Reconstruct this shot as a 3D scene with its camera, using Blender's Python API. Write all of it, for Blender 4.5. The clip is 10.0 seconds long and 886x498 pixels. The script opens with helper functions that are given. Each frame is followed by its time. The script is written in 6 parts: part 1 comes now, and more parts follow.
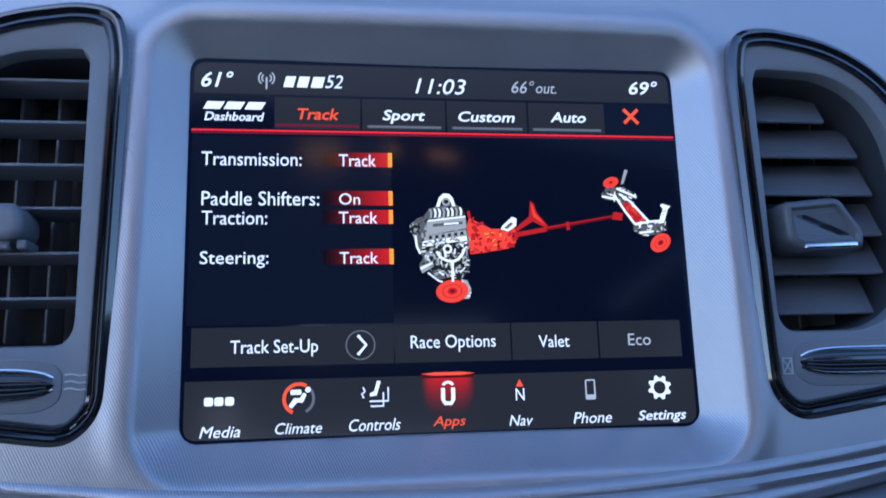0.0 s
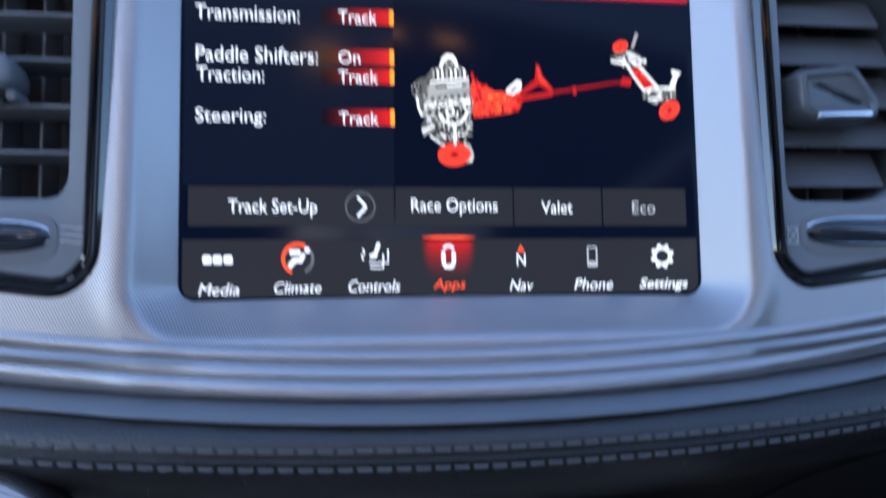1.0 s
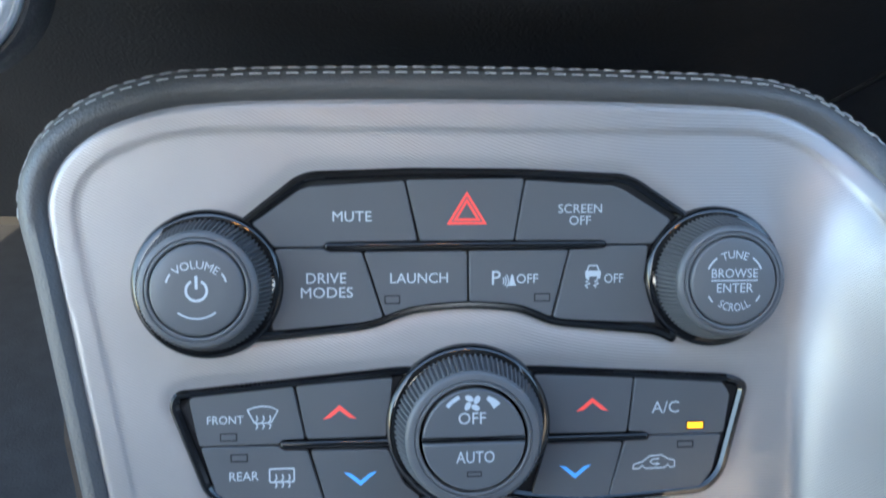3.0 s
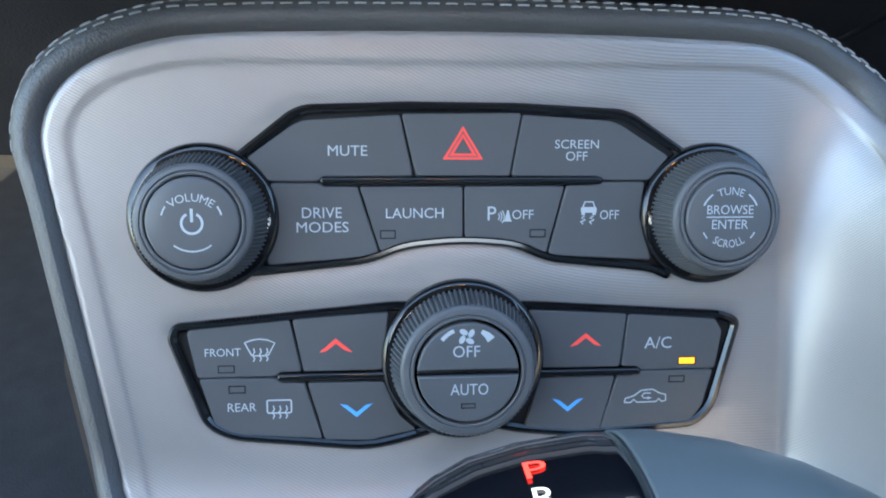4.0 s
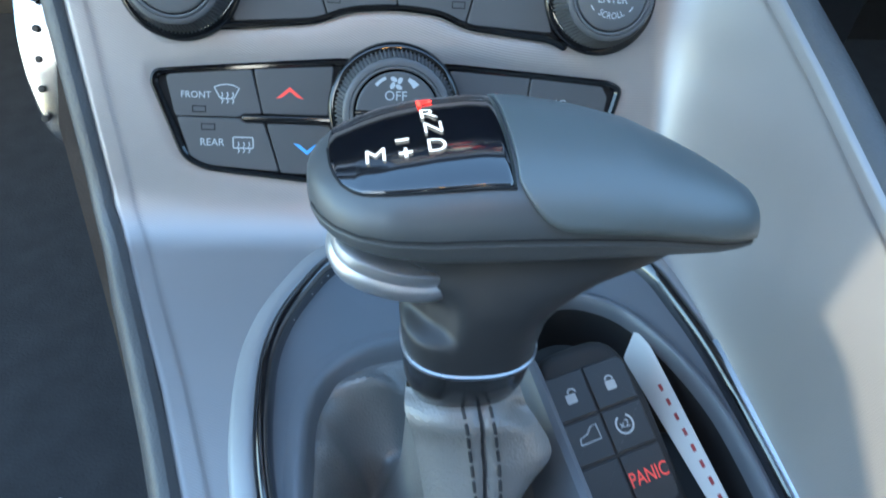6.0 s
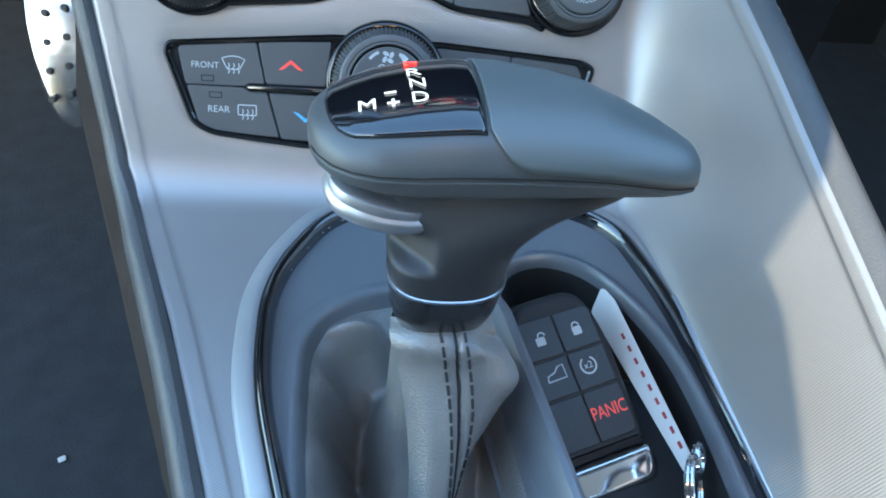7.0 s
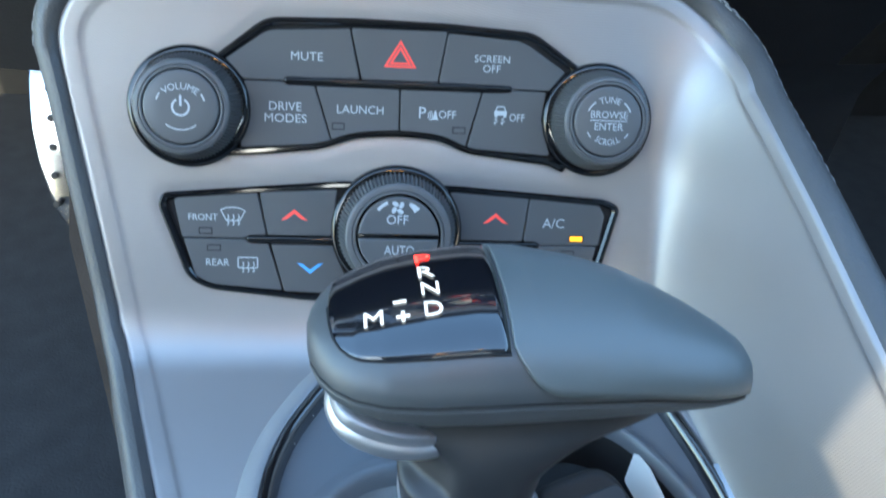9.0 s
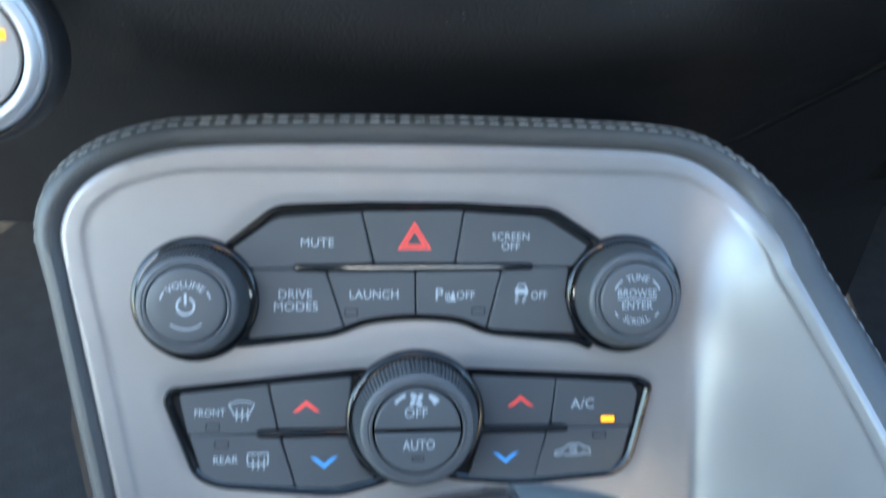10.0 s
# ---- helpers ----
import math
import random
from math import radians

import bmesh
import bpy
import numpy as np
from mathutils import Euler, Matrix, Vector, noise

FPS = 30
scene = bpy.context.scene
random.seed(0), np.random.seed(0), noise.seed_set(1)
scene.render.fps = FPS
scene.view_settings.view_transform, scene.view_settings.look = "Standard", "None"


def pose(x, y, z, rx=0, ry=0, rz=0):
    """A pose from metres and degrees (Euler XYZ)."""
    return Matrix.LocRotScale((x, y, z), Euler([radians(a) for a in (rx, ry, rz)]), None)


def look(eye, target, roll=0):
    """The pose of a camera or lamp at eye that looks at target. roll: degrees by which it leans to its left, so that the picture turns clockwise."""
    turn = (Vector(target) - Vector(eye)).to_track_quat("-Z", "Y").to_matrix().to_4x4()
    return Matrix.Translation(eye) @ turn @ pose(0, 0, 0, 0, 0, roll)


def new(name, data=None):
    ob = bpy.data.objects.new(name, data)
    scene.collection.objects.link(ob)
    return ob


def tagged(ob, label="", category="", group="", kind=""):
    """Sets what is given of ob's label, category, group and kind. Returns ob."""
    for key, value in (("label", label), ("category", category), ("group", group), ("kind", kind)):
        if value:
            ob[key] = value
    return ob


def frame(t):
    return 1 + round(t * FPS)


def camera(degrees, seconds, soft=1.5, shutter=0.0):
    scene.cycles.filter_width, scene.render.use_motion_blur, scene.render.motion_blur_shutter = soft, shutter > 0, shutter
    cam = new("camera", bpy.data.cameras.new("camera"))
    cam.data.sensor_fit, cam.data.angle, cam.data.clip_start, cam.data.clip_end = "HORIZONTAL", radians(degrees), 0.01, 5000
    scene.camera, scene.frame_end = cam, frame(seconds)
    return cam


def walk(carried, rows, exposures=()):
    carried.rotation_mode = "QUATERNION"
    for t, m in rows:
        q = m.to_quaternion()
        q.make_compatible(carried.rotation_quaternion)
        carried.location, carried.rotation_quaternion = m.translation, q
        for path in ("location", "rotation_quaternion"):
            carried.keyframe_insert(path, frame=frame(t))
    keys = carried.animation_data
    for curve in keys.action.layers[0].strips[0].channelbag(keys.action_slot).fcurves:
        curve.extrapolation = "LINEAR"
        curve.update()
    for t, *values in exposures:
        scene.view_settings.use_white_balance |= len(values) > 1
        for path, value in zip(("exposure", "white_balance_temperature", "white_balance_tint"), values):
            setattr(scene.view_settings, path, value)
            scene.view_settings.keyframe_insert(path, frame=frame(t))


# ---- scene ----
cam = camera(60.0, 10.0, soft=1.8, shutter=0.5)
ROWS = [
    (0, -0.03732, 0.04078, 0.78954, -7.974, -9.123, 1.042), (0.3, -0.03548, 0.04117, 0.78926, -7.482, -10.212, 1.235),
    (0.5, -0.03849, 0.04056, 0.79029, -7.986, -11.062, 1.334), (0.8, -0.03851, 0.03814, 0.78395, -7.617, -13.018, 1.497),
    (1, -0.03634, 0.04147, 0.76988, -7.923, -15.051, 1.8), (1.2, -0.03252, 0.04471, 0.75489, -7.727, -16.435, 1.888),
    (1.5, -0.03199, 0.04972, 0.73271, -7.716, -18.989, 2.278), (1.7, -0.03549, 0.05029, 0.71939, -7.319, -20.673, 2.273),
    (2, -0.0381, 0.05508, 0.69896, -7.472, -23.755, 2.189), (2.5, -0.04287, 0.05568, 0.67838, -7.614, -28.462, 2.513),
    (3, -0.04242, 0.05308, 0.66881, -7.435, -32.392, 2.597), (4.5, -0.0392, 0.04708, 0.66555, -7.982, -38.017, 3.378),
    (5, -0.02646, 0.02122, 0.67375, -9.434, -40.235, 4.817), (5.2, -0.02855, 0.00494, 0.6741, -10.081, -40.794, 5.321),
    (5.5, -0.0325, -0.0072, 0.67208, -10.618, -41.914, 6.147), (6, -0.03546, -0.02832, 0.66028, -11.6, -43.142, 7.281),
    (7.3, -0.03633, -0.06268, 0.66848, -12.259, -42.786, 8.759), (7.5, -0.03542, -0.06219, 0.66838, -12.176, -42.389, 8.641),
    (8, -0.03645, -0.04644, 0.67061, -11.614, -41.488, 8.168), (8.2, -0.0342, -0.03445, 0.67607, -11.346, -40.971, 7.575),
    (8.5, -0.03468, -0.02138, 0.67783, -11.04, -40.378, 7.519), (8.7, -0.0335, -0.01831, 0.67668, -10.841, -39.868, 7.055),
    (9, -0.03349, -0.01518, 0.68184, -10.274, -39.127, 6.502), (9.5, -0.03651, 0.00032, 0.69271, -9.408, -37.436, 5.266),
    (9.7, -0.03702, 0.00837, 0.69781, -9.36, -36.54, 4.907), (10, -0.03194, 0.02203, 0.70409, -8.141, -33.499, 3.428),
]


def aim(x, y, z, yaw, pitch, roll):
    a, b = radians(yaw), radians(pitch)
    way = Vector((-math.sin(a) * math.cos(b), math.cos(a) * math.cos(b), math.sin(b)))
    return look((x, y, z), Vector((x, y, z)) + way, roll)


walk(cam, [(r[0], aim(*r[1:])) for r in ROWS], exposures=[(0.0, 1.3, 4850, 13), (1.0, 1.7, 5450, 12), (1.5, 2.28, 5900, 8), (2.0, 2.95, 5950, 3), (3.0, 3.22, 6050, 2), (4.5, 3.07, 6000, 2), (6.0, 3.15, 5900, -4), (7.5, 3.15, 5850, -4), (9.0, 3.22, 5900, -3), (10.0, 3.27, 5950, -2)])

# ---- daylight ----
SUN_DIR = Vector((0.27, 0.86, -0.42)).normalized()   # the way the sunlight travels
world = bpy.data.worlds.new("daylight")
world.use_nodes = True
scene.world = world
sky = world.node_tree.nodes.new("ShaderNodeTexSky")
sky.sky_type, sky.sun_disc = "NISHITA", False
sky.sun_elevation = math.asin(-SUN_DIR.z)
sky.sun_rotation = math.atan2(-SUN_DIR.x, -SUN_DIR.y)
world.node_tree.links.new(sky.outputs[0], world.node_tree.nodes["Background"].inputs[0])
world.node_tree.nodes["Background"].inputs[1].default_value = 0.15
sun = new("sun", bpy.data.lights.new("sun", "SUN"))
sun.data.energy, sun.data.angle, sun.data.color = 1.5, radians(0.25), (1.0, 0.79, 0.57)
SHADE_X = -352.0   # edge of the unseen rear panel that cuts the sunlight
sun.matrix_world = look((0, 0, 3), Vector((0, 0, 3)) + SUN_DIR)


# ---- materials ----
def material(name, color, rough=0.5, metal=0.0, coat=0.0, spec=0.5, grain=0.0, grain_size=900.0, blotch=0.06, emit=None, strength=0.0, depth=0.0004, pebble=0.0):
    m = bpy.data.materials.new(name)
    m.use_nodes = True
    n, l = m.node_tree.nodes, m.node_tree.links
    b = n["Principled BSDF"]
    b.inputs["Base Color"].default_value = (*color, 1)
    b.inputs["Metallic"].default_value, b.inputs["Roughness"].default_value = metal, rough
    b.inputs["Specular IOR Level"].default_value = spec
    b.inputs["Coat Weight"].default_value, b.inputs["Coat Roughness"].default_value = coat, 0.05
    if emit:
        b.inputs["Emission Color"].default_value, b.inputs["Emission Strength"].default_value = (*emit, 1), strength
    co = n.new("ShaderNodeTexCoord")
    if blotch:
        big = n.new("ShaderNodeTexNoise")
        big.inputs["Scale"].default_value, big.inputs["Detail"].default_value = 45.0, 5.0
        l.new(co.outputs["Object"], big.inputs["Vector"])
        mix = n.new("ShaderNodeMix")
        mix.data_type = "RGBA"
        mix.inputs[6].default_value = (*[c * (1 - blotch) for c in color], 1)
        mix.inputs[7].default_value = (*[min(1, c * (1 + blotch)) for c in color], 1)
        l.new(big.outputs[0], mix.inputs[0])
        l.new(mix.outputs[2], b.inputs["Base Color"])
        rr = n.new("ShaderNodeMapRange")
        rr.inputs[3].default_value, rr.inputs[4].default_value = rough * 0.85, min(1, rough * 1.15)
        l.new(big.outputs[0], rr.inputs[0])
        l.new(rr.outputs[0], b.inputs["Roughness"])
    if grain:
        fine = n.new("ShaderNodeTexNoise")
        fine.inputs["Scale"].default_value, fine.inputs["Detail"].default_value = grain_size, 3.0
        l.new(co.outputs["Object"], fine.inputs["Vector"])
        bump = n.new("ShaderNodeBump")
        bump.inputs["Strength"].default_value, bump.inputs["Distance"].default_value = grain, depth
        l.new(fine.outputs[0], bump.inputs["Height"])
        if pebble:
            cell, warp, add = n.new("ShaderNodeTexVoronoi"), n.new("ShaderNodeVectorMath"), n.new("ShaderNodeMath")
            cell.feature = "SMOOTH_F1"
            cell.inputs["Scale"].default_value = pebble
            soft_noise = n.new("ShaderNodeTexNoise")
            soft_noise.inputs["Scale"].default_value = 160.0
            warp.operation = "MULTIPLY_ADD"
            warp.inputs[1].default_value = (0.002, 0.002, 0.002)
            l.new(soft_noise.outputs[1], warp.inputs[0])
            l.new(co.outputs["Object"], soft_noise.inputs["Vector"])
            l.new(co.outputs["Object"], warp.inputs[2])
            l.new(warp.outputs[0], cell.inputs["Vector"])
            add.operation = "MULTIPLY_ADD"
            add.inputs[1].default_value = -1.4
            l.new(cell.outputs["Distance"], add.inputs[0])
            l.new(fine.outputs[0], add.inputs[2])
            l.new(add.outputs[0], bump.inputs["Height"])
        l.new(bump.outputs[0], b.inputs["Normal"])
    return m


def ribbed(name, color, rough, metal, turn, period=0.0009, strength=0.25):
    """Satin silver paint over a fine moulded line texture."""
    m = material(name, color, rough, metal, blotch=0.03)
    n, l = m.node_tree.nodes, m.node_tree.links
    co, wave, bump, mapping = n.new("ShaderNodeTexCoord"), n.new("ShaderNodeTexWave"), n.new("ShaderNodeBump"), n.new("ShaderNodeMapping")
    mapping.inputs["Rotation"].default_value = [radians(a) for a in turn]
    l.new(co.outputs["Object"], mapping.inputs["Vector"])
    l.new(mapping.outputs[0], wave.inputs["Vector"])
    wave.wave_type, wave.bands_direction = "BANDS", "Y"
    wave.inputs["Scale"].default_value = 2 * math.pi / (20 * period)
    wave.inputs["Distortion"].default_value, wave.inputs["Detail Scale"].default_value = 1.2, 0.02
    bump.inputs["Strength"].default_value, bump.inputs["Distance"].default_value = strength, 0.0003
    l.new(wave.outputs[1], bump.inputs["Height"])
    l.new(bump.outputs[0], n["Principled BSDF"].inputs["Normal"])
    return m


def moulded(name, color, rough, metal, period, strength):
    """Satin silver paint over fine moulded lines that follow the part."""
    m = material(name, color, rough, metal, blotch=0.03)
    n, l = m.node_tree.nodes, m.node_tree.links
    at, mul, sine, bump = n.new("ShaderNodeAttribute"), n.new("ShaderNodeMath"), n.new("ShaderNodeMath"), n.new("ShaderNodeBump")
    at.attribute_name = "line"
    mul.operation, sine.operation = "MULTIPLY", "SINE"
    mul.inputs[1].default_value = 2 * math.pi / period
    l.new(at.outputs["Fac"], mul.inputs[0])
    l.new(mul.outputs[0], sine.inputs[0])
    bump.inputs["Strength"].default_value, bump.inputs["Distance"].default_value = strength, 0.0002
    l.new(sine.outputs[0], bump.inputs["Height"])
    l.new(bump.outputs[0], n["Principled BSDF"].inputs["Normal"])
    return m


SILVER = ribbed("silver_fascia", (0.46, 0.45, 0.46), 0.33, 0.65, (0, 0, 62), 0.0008, 0.24)
SILVER_PANEL = moulded("silver_console", (0.408, 0.39, 0.38), 0.38, 0.55, 0.00098, 0.15)
SILVER_LIP = material("silver_lip", (0.4, 0.4, 0.405), 0.42, 0.5, blotch=0.03)
PIANO = material("gloss_black", (0.007, 0.007, 0.008), 0.07, 0, spec=0.5, coat=0.35, blotch=0)
GLOSS_TRIM = material("gloss_trim", (0.01, 0.01, 0.012), 0.09, 0, spec=1.0, coat=1.0, blotch=0)
GLASS_BLACK = material("indicator_black", (0.006, 0.007, 0.01), 0.05, 0, spec=1.0, coat=1.0, blotch=0)
KEYCAP = material("button_grey", (0.1, 0.102, 0.106), 0.4, 0, grain=0.1, grain_size=4000)
FOB_KEY = material("fob_button", (0.03, 0.032, 0.035), 0.35, 0, grain=0.1, grain_size=4000)
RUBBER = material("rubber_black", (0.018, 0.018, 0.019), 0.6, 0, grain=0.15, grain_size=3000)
KNOB = material("knob_grey", (0.115, 0.117, 0.12), 0.38, 0, grain=0.08, grain_size=4000)
SELECTOR = material("selector_grey", (0.125, 0.142, 0.142), 0.38, 0, spec=0.8, grain=0.12, grain_size=5000, blotch=0.08)
SELECTOR_BODY = material("selector_body", (0.085, 0.09, 0.091), 0.38, 0, spec=0.8, grain=0.12, grain_size=5000, blotch=0.08)
LEATHER_ROLL = material("roll_leather", (0.09, 0.09, 0.09), 0.4, 0, spec=0.6, grain=0.8, grain_size=900, blotch=0.15, depth=0.00013, pebble=1300.0)
LEATHER = material("black_leather", (0.03, 0.028, 0.028), 0.42, 0, spec=0.8, grain=0.6, grain_size=650, blotch=0.25, depth=0.00022, pebble=1000.0)
LEATHER_SOFT = material("boot_leather", (0.2, 0.196, 0.19), 0.3, 0, spec=1.0, grain=0.9, grain_size=1100, blotch=0.2, depth=0.00013, pebble=1500.0)
THREAD_PALE = material("pale_thread", (0.42, 0.43, 0.43), 0.7, 0, blotch=0.1)
THREAD_DARK = material("charcoal_thread", (0.035, 0.036, 0.038), 0.55, 0, blotch=0.1)
THREAD = material("grey_thread", (0.13, 0.132, 0.135), 0.7, 0, blotch=0.1)
CHROME = material("chrome", (0.75, 0.76, 0.78), 0.1, 1.0, blotch=0)
SATIN = material("satin_silver", (0.55, 0.56, 0.58), 0.28, 1.0, blotch=0.03)
SATIN_RING = material("satin_ring", (0.7, 0.69, 0.68), 0.42, 0.6, blotch=0.03)
PUSH_TAN = material("warm_grey_face", (0.52, 0.48, 0.44), 0.45, 0.3, blotch=0.05)
NECK_GREY = material("neck_grey", (0.038, 0.039, 0.041), 0.36, 0, spec=0.45, grain=0.12, grain_size=5000, blotch=0.08)
PLASTIC = material("grey_plastic", (0.155, 0.168, 0.19), 0.3, 0, spec=0.75, grain=0.25, grain_size=2500)
VENT = material("vent_plastic", (0.2, 0.208, 0.224), 0.38, 0, grain=0.1, grain_size=2500)
# Darker copy of the vent plastic: shade put into right slats and tab.
VENT_SHADED = material("vent_plastic_shaded", (0.125, 0.13, 0.142), 0.36, 0, grain=0.1, grain_size=2500)
DUCT = material("duct_plastic", (0.05, 0.053, 0.06), 0.6, 0)
DARK = material("dark_cavity", (0.008, 0.008, 0.009), 0.7, 0)
CARPET = material("charcoal_carpet", (0.05, 0.052, 0.056), 0.95, 0, spec=0.1, grain=1.0, grain_size=500, blotch=0.3)
CARPET_SIDE = material("brown_carpet", (0.05, 0.041, 0.036), 0.95, 0, spec=0.1, grain=1.0, grain_size=600, blotch=0.3)
CONCRETE = material("concrete", (0.4, 0.39, 0.37), 0.9, 0, spec=0.2, blotch=0.15)
HEADLINER = material("headliner", (0.6, 0.6, 0.59), 0.9, 0, spec=0.1, grain=0.4)
TRIM = material("door_trim", (0.03, 0.03, 0.032), 0.6, 0, grain=0.4)
PRINT = material("white_print", (0.54, 0.58, 0.6), 0.5, 0, blotch=0)
# Red and blue prints get a faint added glow on top of their ink.
PRINT_RED = material("red_print", (0.75, 0.07, 0.06), 0.5, 0, blotch=0, emit=(1, 0.1, 0.08), strength=0.05)
PRINT_BLUE = material("blue_print", (0.1, 0.35, 0.8), 0.5, 0, blotch=0, emit=(0.1, 0.4, 1), strength=0.04)
PRINT_TAG = material("maroon_print", (0.4, 0.06, 0.06), 0.5, 0, blotch=0.2)
PAPER = material("white_tag", (0.75, 0.75, 0.72), 0.5, 0, blotch=0.05)
LAMP_RED = material("lit_red", (0.4, 0.02, 0.02), 0.4, 0, blotch=0, emit=(1, 0.03, 0.02), strength=0.8)
LAMP_WHITE = material("lit_white", (0.6, 0.6, 0.6), 0.4, 0, blotch=0, emit=(1, 0.93, 0.86), strength=0.18)
LAMP_AMBER = material("lit_amber", (0.6, 0.3, 0.02), 0.4, 0, blotch=0, emit=(1, 0.36, 0.01), strength=0.3)


def glow(name, color, strength=1.0):
    return material(name, (0.004, 0.004, 0.005), 0.12, 0, blotch=0, spec=0.1, emit=color, strength=0.55 * strength)


UI_BACK = glow("display_black", (0.001, 0.0022, 0.008), 1)
UI_DARK = glow("display_navy", (0.003, 0.005, 0.012), 1)
UI_BAR = glow("display_slate", (0.018, 0.018, 0.02), 1)
UI_GREY = glow("display_grey", (0.12, 0.12, 0.13), 1)
UI_WHITE = glow("display_white", (0.84, 0.84, 0.84), 1)
UI_TILE = [glow("display_tile_step", (0.018 + 0.46 * (k / 17) ** 2, 0.018 - 0.008 * k / 17, 0.02 - 0.008 * k / 17)) for k in range(18)]
UI_DIM = glow("display_dim", (0.4, 0.4, 0.4), 1)
UI_RED = glow("display_red", (0.8, 0.02, 0.03), 1)
UI_ORANGE = glow("display_orange", (0.88, 0.08, 0.025), 1)
UI_AMBER = glow("display_amber", (1.0, 0.3, 0.02), 1)
UI_MAROON = glow("display_maroon", (0.12, 0.008, 0.02), 1)

UI_REDS = [glow("display_red_step", (0.006 + 0.5 * (k / 17) ** 1.6, 0.002 + 0.008 * k / 17, 0.004 + 0.008 * k / 17)) for k in range(18)]


# ---- builders; lengths in millimetres, local to the thing ----
def part(name, bm, mat, parent, label="", smooth=True, m=None):
    bmesh.ops.recalc_face_normals(bm, faces=bm.faces)
    me = bpy.data.meshes.new(name)
    for v in bm.verts:
        v.co *= 0.001
    bm.to_mesh(me)
    bm.free()
    return part_mesh(name, me, mat, parent, label, smooth, m)


def part_mesh(name, me, mat, parent, label="", smooth=True, m=None):
    if smooth:
        me.shade_smooth()
        me.set_sharp_from_angle(angle=radians(38))
    me.materials.clear()
    me.materials.append(mat)
    ob = new(name, me)
    ob.parent = parent
    if m is not None:
        ob.matrix_basis = m
    return tagged(ob, label)


def thing(name, m, label, category, group="", kind=""):
    ob = new(name)
    ob.empty_display_size = 0.02
    ob.matrix_basis = m
    return tagged(ob, label, category, group, kind)


def rounded(pts, r, n=5):
    """A polygon with its corners rounded; r is one radius or one a corner."""
    out, k = [], len(pts)
    for i, p in enumerate(pts):
        p, a, b = Vector(p), Vector(pts[i - 1]), Vector(pts[(i + 1) % k])
        rad = r[i] if isinstance(r, (list, tuple)) else r
        u, w = (a - p), (b - p)
        d = min(rad, u.length * 0.48, w.length * 0.48)
        if d < 0.02:
            out.append(p)
            continue
        s, e = p + u.normalized() * d, p + w.normalized() * d
        for j in range(n + 1):
            t = j / n
            out.append(s * (1 - t) ** 2 + p * 2 * t * (1 - t) + e * t * t)
    return out


def inset(pts, d):
    """The closed outline moved inwards by d (outwards for a negative d)."""
    k = len(pts)
    area = sum(pts[i][0] * pts[(i + 1) % k][1] - pts[(i + 1) % k][0] * pts[i][1] for i in range(k))
    sg, out = (1 if area > 0 else -1), []
    for i in range(k):
        p, a, b = Vector(pts[i]), Vector(pts[i - 1]), Vector(pts[(i + 1) % k])
        u, w = (p - a).normalized(), (b - p).normalized()
        n1, n2 = Vector((-u.y, u.x)) * sg, Vector((-w.y, w.x)) * sg
        q = (n1 + n2)
        q = q / max(0.35, q.length_squared / 2) if q.length > 1e-6 else n1
        out.append(p + q * d)
    return out


def loops(bm, rings, close=True, cap_first=False, cap_last=False):
    """Skins rings of equal length into a surface."""
    vs = [[bm.verts.new(p) for p in ring] for ring in rings]
    k = len(vs[0])
    for a, b in zip(vs, vs[1:]):
        for i in range(k if close else k - 1):
            j = (i + 1) % k
            bm.faces.new((a[i], a[j], b[j], b[i]))
    if cap_first:
        bm.faces.new(vs[0])
    if cap_last:
        bm.faces.new(vs[-1])
    return vs


def slab(pts, z0, z1, edge=0.4, bm=None):
    """A plate with a rounded upper rim."""
    bm = bm or bmesh.new()
    rings = [[(p[0], p[1], z0) for p in pts], [(p[0], p[1], z1 - edge) for p in pts]]
    for f in (0.3, 0.7, 1.0):
        q = inset(pts, edge * (1 - math.cos(f * math.pi / 2)))
        rings.append([(p[0], p[1], z1 - edge + edge * math.sin(f * math.pi / 2)) for p in q])
    if edge > 0.35:
        rings.append([(p[0], p[1], z1) for p in inset(pts, edge * 1.1)])
    loops(bm, rings, cap_first=True, cap_last=True)
    return bm


def plate(pts, z0, z1, bm=None):
    bm = bm or bmesh.new()
    loops(bm, [[(p[0], p[1], z) for p in pts] for z in (z0, z1)], cap_first=True, cap_last=True)
    return bm


def box(x0, x1, y0, y1, z0, z1, bm=None, edge=0.0):
    pts = [Vector((x0, y0)), Vector((x1, y0)), Vector((x1, y1)), Vector((x0, y1))]
    return slab(pts, z0, z1, edge, bm) if edge else plate(pts, z0, z1, bm)


def frame_ring(outer, inner, z0, z1, edge=0.6, bm=None):
    """A flat ring between two outlines of equal length, its upper rims rounded."""
    bm = bm or bmesh.new()
    rings = [[(p[0], p[1], z0) for p in outer], [(p[0], p[1], z1 - edge) for p in outer]]
    o2, i2 = inset(outer, edge), inset(inner, -edge)
    rings += [[(p[0], p[1], z1) for p in o2], [(p[0], p[1], z1) for p in i2], [(p[0], p[1], z1 - edge) for p in inner], [(p[0], p[1], z0) for p in inner]]
    rings.append(rings[0])
    vs = [[bm.verts.new(p) for p in ring] for ring in rings[:-1]]
    vs.append(vs[0])
    k = len(outer)
    for a, b in zip(vs, vs[1:]):
        for i in range(k):
            j = (i + 1) % k
            bm.faces.new((a[i], a[j], b[j], b[i]))
    return bm


